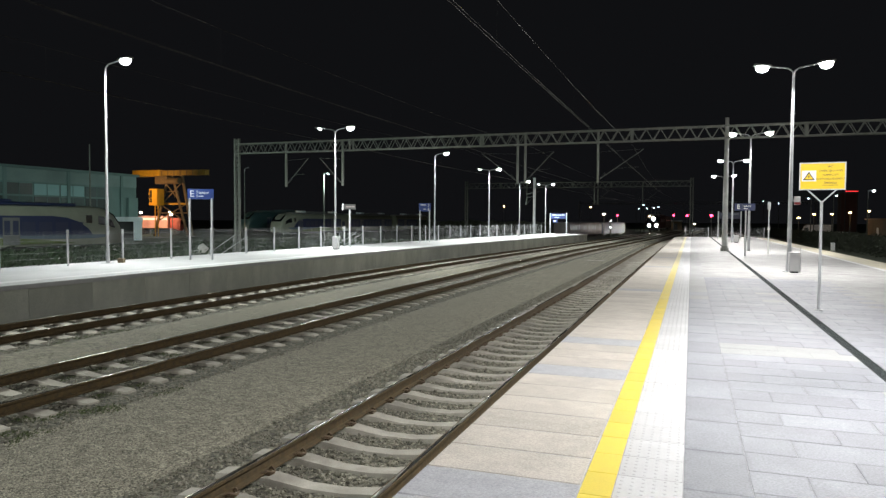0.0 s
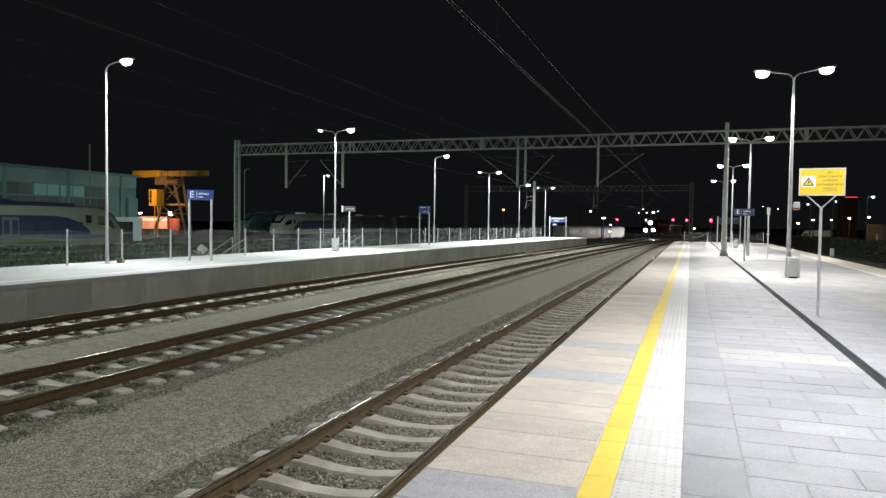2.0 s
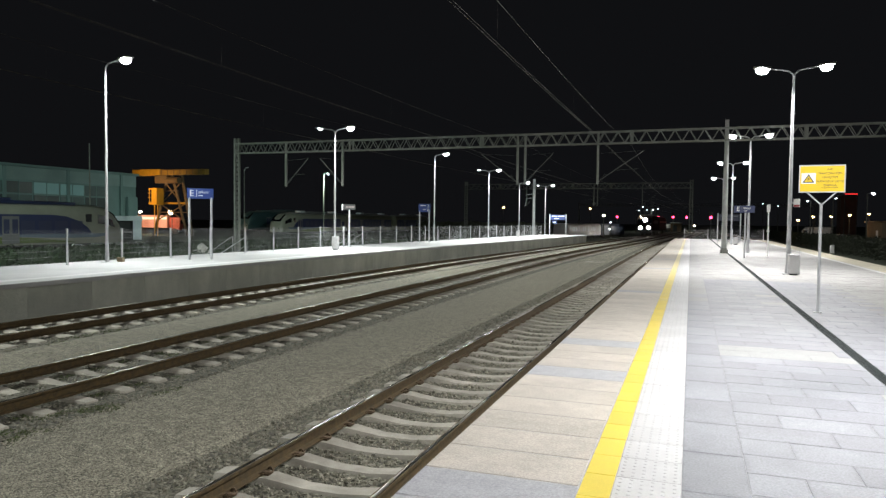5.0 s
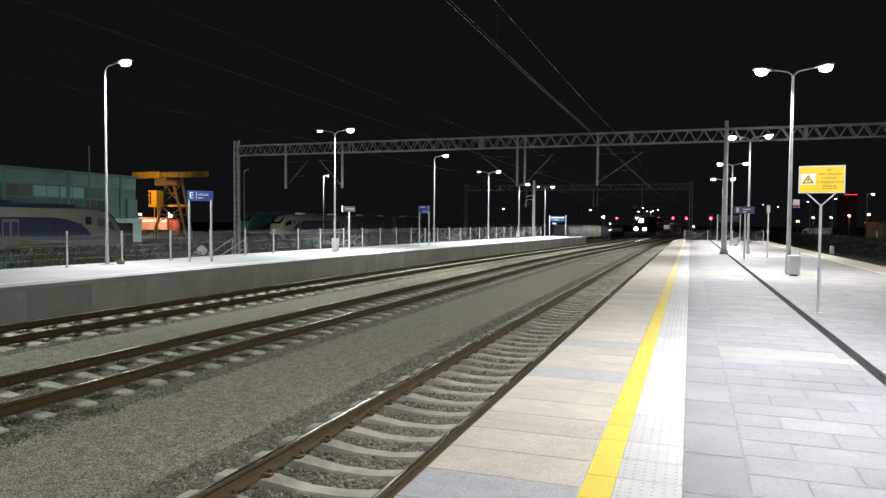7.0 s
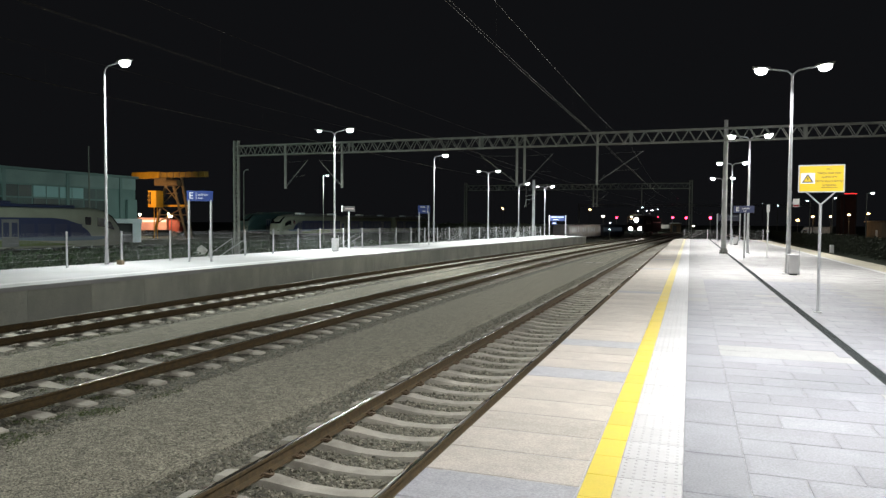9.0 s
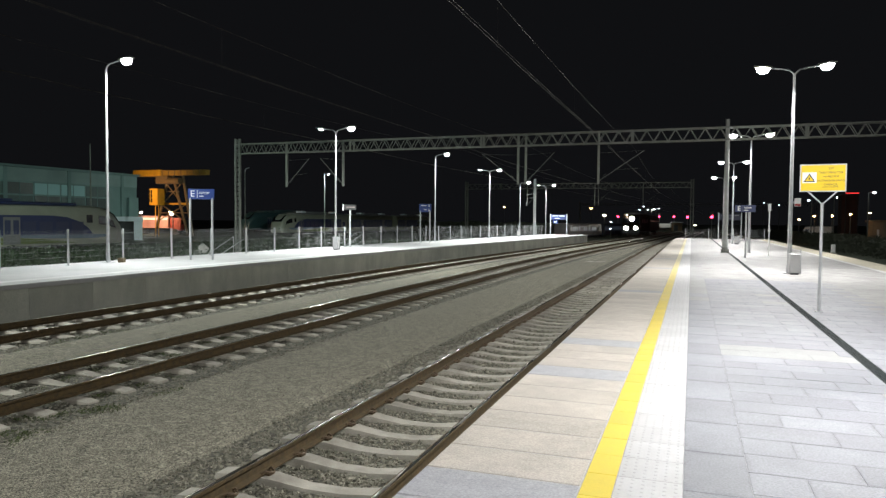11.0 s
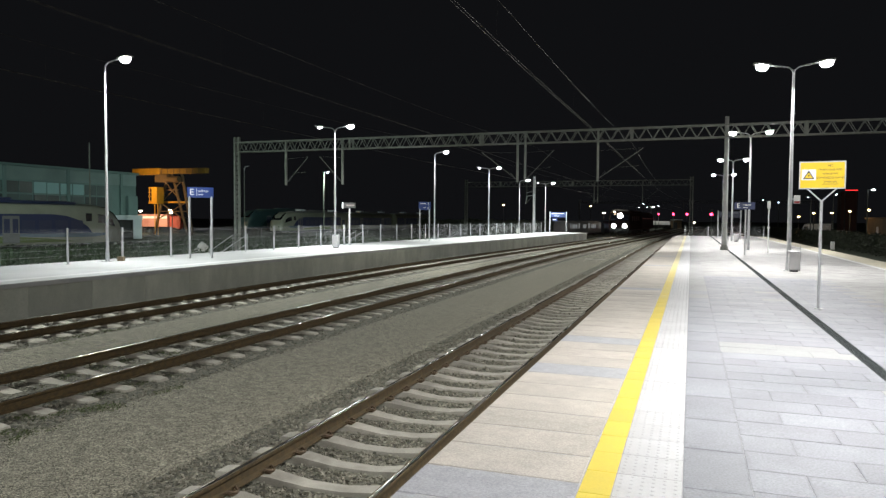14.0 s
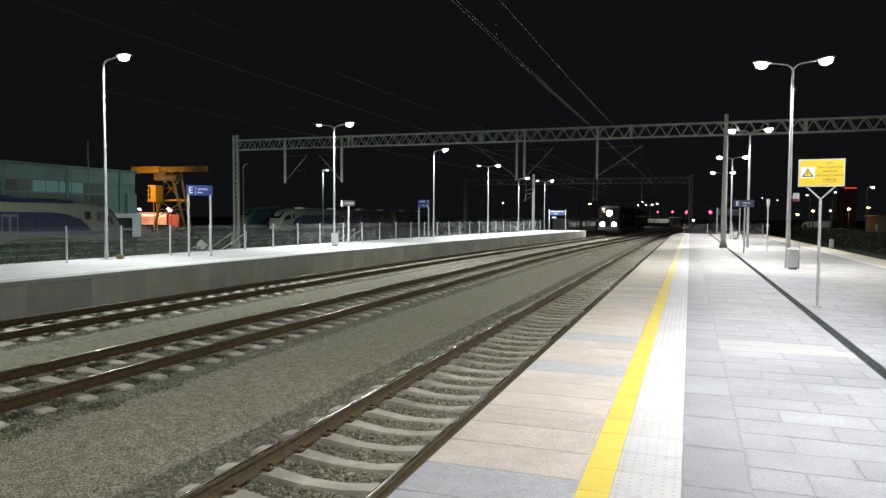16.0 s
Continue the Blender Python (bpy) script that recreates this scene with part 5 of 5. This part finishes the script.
def yard_lamp(x, y, z, material, label, group, r=0.16, zb=GROUND, arm=0.0, steel=None):
    t = thing("yard_lamp", label, "street lamp", pose(x, y, 0), group)
    part("pole", Geo().cyl((arm, 0, zb), (arm, 0, z), 0.075, 0.05, 8), steel or (M_DARKSTEEL if material is M_SODIUM else M_SHADEGANTRY), t)
    if arm:
        part("arm", Geo().tube([(arm, 0, z - 0.05), (0, 0, z + 0.08)], 0.03, 6), M_GALV, t)
    h = part("luminaire", Geo().box(-0.3, -0.18, z + 0.05, 0.3, 0.18, z + 0.17, 0.03), M_DARKSTEEL, t)
    g = Geo()
    b = bmesh.new()
    bmesh.ops.create_icosphere(b, subdivisions=2, radius=1)
    b.verts.index_update()
    g.add([(w.co.x * r * 1.3, w.co.y * r, z - 0.02 + w.co.z * r * 0.85) for w in b.verts], [[w.index for w in q.verts] for q in b.faces])
    b.free()
    part("lens", g, material, h, "glowing lens")
    return t


# lamps of the yard: an added unseen one beside the far platform fence, brightening train and hall; one behind the
# parked trains' noses
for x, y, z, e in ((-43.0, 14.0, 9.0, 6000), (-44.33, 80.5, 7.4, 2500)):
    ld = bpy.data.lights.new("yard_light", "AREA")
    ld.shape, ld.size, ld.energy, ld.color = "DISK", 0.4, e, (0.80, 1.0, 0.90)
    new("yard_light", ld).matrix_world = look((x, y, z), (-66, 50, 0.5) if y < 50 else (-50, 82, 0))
yard_lamp(-43.0, 13.8, 9.1, M_COOL, "added unseen yard lamp on a tall pole lighting train and hall", "yard lamps", 0.2)

STREET = "orange street lamps beyond the tracks"
WHITE_L = "white lamps beyond the tracks"
for x, z, y in ((14.35, 2.3, 110), (16.27, 2.8, 110), (18.53, 2.82, 110), (20.75, 3.07, 110), (23.07, 3.25, 110)):
    yard_lamp(x, y, z, M_SODIUM, "orange sodium street lamp on a slim pole", STREET, 0.14)
for x, z, y, a in ((14.1, 4.7, 100, 0.35), (17.3, 5.05, 100, -0.3), (19.25, 5.24, 90, -0.55), (15.43, 5.18, 130, 0), (14.18, 6.0, 160, 0), (14.95, 5.04, 140, 0.0)):
    yard_lamp(x, y, z, M_COOL if y < 95 else M_COOLDIM, "cool white lamp on a tall slim pole", WHITE_L, 0.12 if y < 95 else 0.09, arm=a)
for x, z in ((-11.9, 5.95), (-10.9, 5.1), (-8.1, 5.45), (-13.0, 5.0)):
    yard_lamp(x, 190, z, M_COOLDIM, "cool white lamp in the distant yard", "lamps in the distant yard", 0.13, arm=-0.7)
for x, y, z, m_ in ((-14.6, 126, 2.95, M_WARM), (-13.3, 125, 1.75, M_COOLDIM), (-13.3, 124.3, 0.6, M_COOLDIM), (0.81, 190, 1.16, M_WARM), (-25.5, 190, 5.4, M_SODIUM),
                    (-49.64, 190, 5.7, M_SODIUM), (-88.9, 95, 2.75, M_WARM), (-88.5, 85, 5.2, M_COOLDIM), (-88.3, 85, 6.0, M_SODIUM)):
    yard_lamp(x, y, z, m_, "small lamp on a pole in the yard", "yard lamps", 0.21 if m_ is not M_COOLDIM else 0.12)

yard_lamp(-44.33, 80, 7.6, M_COOLDIM, "small lamp on an arm above the parked trains", "yard lamps", 0.12, arm=-0.62, steel=M_GANTRY)


yard_lamp(-11.4, 232, 5.95, M_COOLDIM, "cool white lamp in the distant yard", "lamps in the distant yard", 0.15, arm=-0.7)
ld = bpy.data.lights.new("yard_light", "POINT")
ld.energy, ld.color, ld.shadow_soft_size = 1600, (0.95, 1.0, 0.92), 0.25
new("yard_light", ld).matrix_world = pose(-11.4, 231.6, 5.6)


def signal(x, y, z):
    t = thing("railway_signal", "railway signal showing red on a slim mast", "signal", pose(x, y, 0), "red signals")
    part("mast", Geo().cyl((0, 0.1, GROUND), (0, 0.1, z + 0.9), 0.07, 0.07, 8), M_GANTRY, t)
    part("signal_board", Geo().box(-0.38, -0.05, z - 0.5, 0.38, 0.03, z + 1.0, 0.02), M_BLACK, t)
    part("red_lens", Geo().cyl((0, -0.06, z), (0, -0.1, z), 0.27, 0.25, 16), M_RED, t, "glowing red lens")
    part("hood", Geo().extrude_y([(0.38 * math.cos(a), z + 0.38 * math.sin(a)) for a in [math.pi * k / 8 for k in range(9)]] +
                                  [(0.355 * math.cos(a), z + 0.355 * math.sin(a)) for a in [math.pi * k / 8 for k in range(8, -1, -1)]], -0.3, -0.05), M_BLACK, t)


for x, y, z in ((-18.48, 190, 3.2), (-9.66, 230, 3.6), (-4.15, 182, 3.2), (-0.9, 170, 3.05), (3.5, 138, 2.8)):
    signal(x, y, z)

# distant low buildings and parked things at the line's end
b = thing("switch_house", "low brown trackside house in the distance", "building", pose(-0.9, 42, 0))
part("wall", Geo().box(-5.1, 191, GROUND, -1.9, 196, 1.7), M_CRANEDARK, b)
part("roof", Geo().box(-5.4, 190.7, 1.7, -1.6, 196.3, 1.95, 0.04), M_GALV, b)
part("door", Geo().box(-4.4, 190.94, GROUND, -3.2, 191.0, 1.0), M_DARKSTEEL, b)
w = thing("goods_wagon", "pale goods wagon far down the line", "wagon", pose(-5.8, 240, RAIL, 0, 0, 60))
part("body", Geo().box(-1.4, 0, 0.85, 1.4, 9, 2.15, 0.08), M_SILVER, w)
part("frame", Geo().box(-1.3, 0.2, 0.7, 1.3, 8.8, 0.85), M_DARKSTEEL, w)
bogie(w, 2.0), bogie(w, 7.0)

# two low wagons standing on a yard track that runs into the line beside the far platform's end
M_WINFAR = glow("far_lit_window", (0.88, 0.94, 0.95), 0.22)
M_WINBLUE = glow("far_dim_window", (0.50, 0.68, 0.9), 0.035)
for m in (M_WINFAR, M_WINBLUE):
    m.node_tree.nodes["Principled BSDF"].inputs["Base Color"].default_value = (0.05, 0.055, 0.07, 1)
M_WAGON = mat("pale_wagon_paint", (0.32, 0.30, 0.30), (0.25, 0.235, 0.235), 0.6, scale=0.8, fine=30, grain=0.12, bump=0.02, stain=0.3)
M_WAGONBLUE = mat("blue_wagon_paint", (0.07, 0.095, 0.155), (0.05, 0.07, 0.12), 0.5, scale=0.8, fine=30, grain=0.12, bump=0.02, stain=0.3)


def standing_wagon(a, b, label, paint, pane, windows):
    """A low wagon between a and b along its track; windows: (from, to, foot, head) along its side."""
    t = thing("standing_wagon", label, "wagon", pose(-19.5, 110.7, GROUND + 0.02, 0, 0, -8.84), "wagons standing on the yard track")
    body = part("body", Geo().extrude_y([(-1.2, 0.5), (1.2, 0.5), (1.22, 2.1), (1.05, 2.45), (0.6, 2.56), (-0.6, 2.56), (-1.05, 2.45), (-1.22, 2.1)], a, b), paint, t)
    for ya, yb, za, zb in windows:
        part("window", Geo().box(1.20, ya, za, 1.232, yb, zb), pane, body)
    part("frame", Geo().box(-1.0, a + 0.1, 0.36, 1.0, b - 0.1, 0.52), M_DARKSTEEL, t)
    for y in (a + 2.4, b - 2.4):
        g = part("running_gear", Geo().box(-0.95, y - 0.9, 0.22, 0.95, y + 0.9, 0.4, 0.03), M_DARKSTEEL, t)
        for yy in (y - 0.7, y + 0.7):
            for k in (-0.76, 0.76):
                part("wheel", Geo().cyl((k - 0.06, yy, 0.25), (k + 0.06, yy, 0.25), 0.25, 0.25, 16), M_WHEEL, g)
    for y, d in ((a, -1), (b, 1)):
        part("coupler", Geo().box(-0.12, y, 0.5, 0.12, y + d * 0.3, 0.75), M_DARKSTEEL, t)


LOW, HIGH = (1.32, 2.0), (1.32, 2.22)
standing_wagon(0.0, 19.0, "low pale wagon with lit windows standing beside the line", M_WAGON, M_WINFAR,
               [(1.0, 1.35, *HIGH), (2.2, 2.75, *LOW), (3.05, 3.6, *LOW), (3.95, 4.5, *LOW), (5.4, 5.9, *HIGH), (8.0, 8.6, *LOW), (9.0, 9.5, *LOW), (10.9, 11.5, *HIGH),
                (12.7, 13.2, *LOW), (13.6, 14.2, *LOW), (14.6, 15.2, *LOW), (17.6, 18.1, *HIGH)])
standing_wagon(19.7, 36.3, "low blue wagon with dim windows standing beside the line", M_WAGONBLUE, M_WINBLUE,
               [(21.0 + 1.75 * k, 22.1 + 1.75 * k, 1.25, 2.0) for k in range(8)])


# ---- right side: hedge, cars, low house ----
def leaf_mass(name, label, boxes, count, size, category="hedge", seed=3, leaf=None):
    """A mass of small leaf clumps inside lumpy bounds; kind stuff."""
    rnd = np.random.RandomState(seed)
    vs, fs = [], []
    for (xa, ya, za, xb, yb, zb), share in boxes:
        n = int(count * share)
        for _ in range(n):
            x, y = rnd.uniform(xa, xb), rnd.uniform(ya, yb)
            top = zb * (0.72 + 0.28 * noise.noise((x * 0.6, y * 0.35, 1.7))) + 0.12 * rnd.randn()
            z = za + (top - za) * rnd.uniform(0.0, 1.0) ** 0.6
            s = size * rnd.uniform(0.5, 1.3)
            a = Vector(rnd.randn(3)).normalized()
            b_ = a.orthogonal().normalized()
            c_ = a.cross(b_)
            k = len(vs)
            vs += [Vector((x, y, z)) + b_ * s, Vector((x, y, z)) + c_ * s * 0.5, Vector((x, y, z)) - b_ * s, Vector((x, y, z)) - c_ * s * 0.5]
            fs.append((k, k + 1, k + 2, k + 3))
    g = Geo()
    g.v, g.f = [tuple(v) for v in vs], fs
    return single(name, g, leaf or M_LEAF, label, category, kind="stuff", smooth=False)


leaf_mass("hedge", "dark overgrown hedge beside the tracks", [((13.6, 40, GROUND, 16.6, 105, 0.6), 0.72), ((13.6, 105, GROUND, 15.3, 168, 0.6), 0.28)], 32000, 0.11)
# Bushes added as a dark mass where only darkness is seen.
leaf_mass("bushes", "added dark mass shaped as bushes at the far platform end", [((-31, 104, GROUND, -20.6, 109, 1.6), 0.5), ((-44, 110, GROUND, -31, 118, 1.8), 0.5)], 26000, 0.26, "bush", 5)
M_GRASS = mat("night_grass", (0.034, 0.062, 0.022), (0.022, 0.04, 0.015), 0.8, scale=2, fine=30, island=0.4, bump=0)
leaf_mass("grass", "rough grass in the yard behind the fence", [((-47.5, 14, GROUND, -23.5, 75, -0.85), 1.0)], 24000, 0.13, "grass", 8, M_GRASS)
# side track along the near platform's other edge
g = Geo()
g.add([(7.45, -5, BED2 - 0.02), (11.0, -5, BED2 - 0.02), (12.0, -5, GROUND - 0.01), (7.45, 210, BED2 - 0.02), (11.0, 210, BED2 - 0.02), (12.0, 210, GROUND - 0.01)], [(0, 1, 4, 3), (1, 2, 5, 4)])
single("trackbed", g, M_BED, "crushed-stone ballast bed of the side track", "ballast", kind="structure")
track("track_4", lambda y: 9.15, "dark railway track along the back of the platform", 5, 200, 5.3, 0)


def car(x, y, turn, paint, label):
    t = thing("parked_car", label, "car", pose(x, y, GROUND, 0, 0, turn), "parked cars")
    part("body", Geo().extrude_x([(-2.1, 0.3), (2.1, 0.3), (2.15, 0.75), (1.2, 0.9), (0.6, 1.38), (-1.1, 1.42), (-1.8, 0.98), (-2.15, 0.9)], -0.85, 0.85), paint, t)
    part("glasshouse", Geo().extrude_x([(1.0, 0.95), (0.55, 1.33), (-1.05, 1.36), (-1.65, 0.98)], -0.862, 0.862), M_GLASS, t)
    for s in (-1, 1):
        for yy in (-1.3, 1.35):
            part("wheel", Geo().cyl((s * 0.68, yy, 0.32), (s * 0.87, yy, 0.32), 0.32, 0.32, 16), M_BLACK, t)
        part("tail_lamp", Geo().box(s * 0.6 - 0.15, -2.17, 0.7, s * 0.6 + 0.15, -2.12, 0.85), M_REDTUBE if paint is M_REDPAINT else M_REDPAINT, t)


M_CARW = mat("white_car_paint", (0.7, 0.7, 0.68), None, 0.25, bump=0, grain=0.04)
car(17.4, 100, 70, M_REDPAINT, "parked reddish car with glowing tail lamps")
for i, x in enumerate((11.8, 13.3, 15.0, 20.2, 22.0)):
    car(x + 6.6, 113 + 1.2 * i, 80 + 5 * i, (M_GREY, M_CARW, M_DARKSTEEL, M_GREY, M_REDPAINT)[i], "parked car under the orange street lamps")
van = thing("parked_van", "white van parked under the orange street lamps", "van", pose(18.6, 125, GROUND, 0, 0, 84))
part("body", Geo().extrude_x([(-2.6, 0.35), (2.5, 0.35), (2.6, 1.0), (1.9, 1.3), (1.4, 2.2), (1.0, 2.35), (-2.6, 2.4)], -0.95, 0.95), M_CARW, van)
part("windscreen", Geo().box(-0.962, 0.9, 1.35, 0.962, 1.5, 1.95), M_GLASS, van)
for s in (-1, 1):
    for yy in (-1.6, 1.6):
        part("wheel", Geo().cyl((s * 0.75, yy, 0.34), (s * 0.96, yy, 0.34), 0.34, 0.34, 16), M_BLACK, van)
h = thing("low_house", "low rendered house lit orange by a street lamp", "building")
part("wall", Geo().box(22.5, 100, GROUND, 34, 108, 2.0), mat("ochre_render", (0.22, 0.17, 0.11), None, 0.9, scale=1, fine=30), h)
part("roof", Geo().box(22.2, 99.6, 2.0, 34.3, 108.4, 2.2, 0.04), M_CRANEDARK, h)
part("door", Geo().box(22.46, 102, GROUND, 22.5, 103, 1.0), M_WHITE, h)
k = thing("tube_sign", "red glowing tube sign on a dark frame", "sign", pose(26.57, 140, 0))
part("tube", Geo().cyl((-1.0, 0, 7.15), (1.0, 0, 7.15), 0.07, 0.07, 8), M_REDTUBE, k)
part("frame", Geo().box(-1.0, 0.1, GROUND, -0.9, 0.2, 7.2).box(0.9, 0.1, GROUND, 1.0, 0.2, 7.2).box(-1.0, 0.1, 7.05, 1.0, 0.2, 7.12), M_DARKSTEEL, k)
tw = thing("tower_building", "dark brown tower under a red glowing sign", "building", pose(26.57, 141.5, 0))
part("wall", Geo().box(-1.3, 0, GROUND, 1.3, 3.4, 6.95), M_REDBRICK, tw)
part("roof", Geo().box(-1.4, -0.1, 6.95, 1.4, 3.5, 7.05, 0.03), M_DARKSTEEL, tw)
k = thing("marker_box", "small pale cabinet on the ground beside the hedge", "cabinet", pose(12.95, 76, GROUND))
part("body", Geo().box(-0.17, -0.15, 0.1, 0.17, 0.15, 0.82, 0.02), M_WHITE, k)
part("plinth", Geo().box(-0.2, -0.18, 0, 0.2, 0.18, 0.1), M_WALL, k)
# one orange light for the street behind the hedge
for x in (16.3, 20.75):
    ld = bpy.data.lights.new("sodium_light", "POINT")
    ld.energy, ld.color, ld.shadow_soft_size = 45, (1.0, 0.52, 0.18), 0.2
    new("sodium_light", ld).matrix_world = pose(x, 109.3, 2.5)

# ---- tracks and stones ----
FIRST, PITCH = (5.35 - 0.6 * 15, 3.39 - 0.694 * 4, 6.655 - 0.699 * 8), (0.6, 0.694, 0.699)   # first sleeper of each track, and their spacing
track("track_1", x1, "railway track with brown rails on concrete sleepers beside the near platform", -6, 226, FIRST[0], 32)
track("track_2", x2, "middle railway track with brown rails on concrete sleepers", -6, 226, FIRST[1], 0, PITCH[1])
track("track_3", x3, "railway track with brown rails on concrete sleepers along the far platform", -6, 226, FIRST[2], 0, PITCH[2])


def stones(name, label, areas, seed, keep):
    """Angular ballast stones strewn over the bed, as one object."""
    rnd = np.random.RandomState(seed)
    base = np.array([(1, 0, 0), (-1, 0, 0), (0, 1, 0), (0, -1, 0), (0, 0, 1), (0, 0, -1)], float)
    tri = np.array([(0, 2, 4), (2, 1, 4), (1, 3, 4), (3, 0, 4), (2, 0, 5), (1, 2, 5), (3, 1, 5), (0, 3, 5)])
    V, F, n0 = [], [], 0
    for fx, xa, xb, ya, yb, n, s, zz in areas:
        y = ya + (yb - ya) * rnd.uniform(0, 1, n) ** 1.5
        x = rnd.uniform(xa, xb, n) + np.array([fx(q) for q in y])
        ok = keep(x, y)
        x, y = x[ok], y[ok]
        n = len(x)
        q = rnd.randn(n, 3, 3)
        q, _ = np.linalg.qr(q)
        size = s * rnd.uniform(0.55, 1.25, (n, 1, 1)) * rnd.uniform(0.6, 1.2, (n, 1, 3))
        v = np.einsum("nij,nkj->nki", q, base[None] * size + rnd.randn(n, 6, 3) * s * 0.16)
        v += np.stack([x, y, zz + rnd.uniform(-0.4, 0.9, n) * s], 1)[:, None]
        V.append(v.reshape(-1, 3))
        F.append((tri[None] + 6 * np.arange(n)[:, None, None]).reshape(-1, 3) + n0)
        n0 += 6 * n
    me = bpy.data.meshes.new(name)
    me.from_pydata(np.concatenate(V).tolist(), [], np.concatenate(F).tolist())
    me.materials.append(M_BALLAST)
    return tagged(new(name, me), label, "ballast", kind="stuff")


def clear_of_sleepers(x, y):
    """True where a stone lies off the sleepers' tops."""
    ok = np.ones(len(x), bool)
    for fx, first, p, half in zip((x1, x2, x3), FIRST, PITCH, (0.125, 0.115, 0.115)):
        c = np.array([fx(q) for q in y])
        d = np.abs((y - first + p / 2) % p - p / 2)
        ok &= ~((np.abs(x - c) < 1.29) & (d < half))
    return ok


stones("ballast_stones", "grey angular ballast stones between the sleepers",
       [(x1, -1.75, 1.5, 3.0, 13, 19000, 0.027, BED), (x1, -1.7, 1.5, 12, 34, 16000, 0.032, BED), (x2, -1.75, 1.75, 4, 34, 13000, 0.028, BED2 - 0.012), (x3, -1.3, 1.5, 8, 40, 8000, 0.03, BED2 - 0.012)], 4,
       clear_of_sleepers)
stones("gravel_pebbles", "small scattered pebbles on the gravel strip", [(x1, -4.3, -1.9, 3, 18, 9000, 0.010, BED + 0.042)], 9, lambda x, y: np.ones(len(x), bool))


def moss(label, areas, seed):
    """Low moss and weeds between the stones: tiny leaf quads in patches, as one object."""
    rnd = np.random.RandomState(seed)
    g = Geo()
    for xa, xb, ya, yb, z0, n in areas:
        for _ in range(n):
            x, y = rnd.uniform(xa, xb), rnd.uniform(ya, yb)
            if noise.noise((x * 2.1, y * 1.7, 3.0)) < 0.02 + 0.25 * rnd.rand():
                continue
            p, s = Vector((x, y, z0 + rnd.uniform(0.0, 0.03))), rnd.uniform(0.008, 0.022)
            a = Vector(rnd.randn(3)).normalized()
            b_ = a.orthogonal().normalized()
            c_ = a.cross(b_) * 0.5
            k = len(g.v)
            g.v += [tuple(p + b_ * s), tuple(p + c_ * s), tuple(p - b_ * s), tuple(p - c_ * s)]
            g.f.append((k, k + 1, k + 2, k + 3))
    single("moss", g, M_MOSS, label, "moss", kind="stuff", smooth=False)


M_MOSS = mat("moss_green", (0.12, 0.15, 0.06), (0.08, 0.105, 0.04), 0.85, scale=3, fine=30, island=0.35, bump=0)
moss("low green moss and weeds in the ballast", [(-8.3, -7.2, 5.0, 9.5, BED2 - 0.012, 12000), (-9.8, -8.5, 6.0, 13.0, BED2 - 0.012, 12000), (-12.9, -11.3, 8.0, 13.0, BED2 - 0.012, 8000)], 21)


# ---- what moves ----
def on_track(fx, y, length):
    """Pose of a vehicle whose front stands at y on the track and whose tail trails behind, away from the camera."""
    a = math.atan2(-(fx(y + length) - fx(y)), length)
    return pose(fx(y), y, RAIL, 0, 0, math.degrees(a))


def motions():
    times = [i for i in range(0, 17)]
    front = [158.24 - 3.0 * t - 0.05 * t * t for t in times]
    walk(LOCO, [(t, on_track(x3, y, 16.0)) for t, y in zip(times, front)])
    for k, c in enumerate(COACHES):
        walk(c, [(t, on_track(x3, y + 17.2 + 21.0 * k, 20.0)) for t, y in zip(times, front)])


motions()
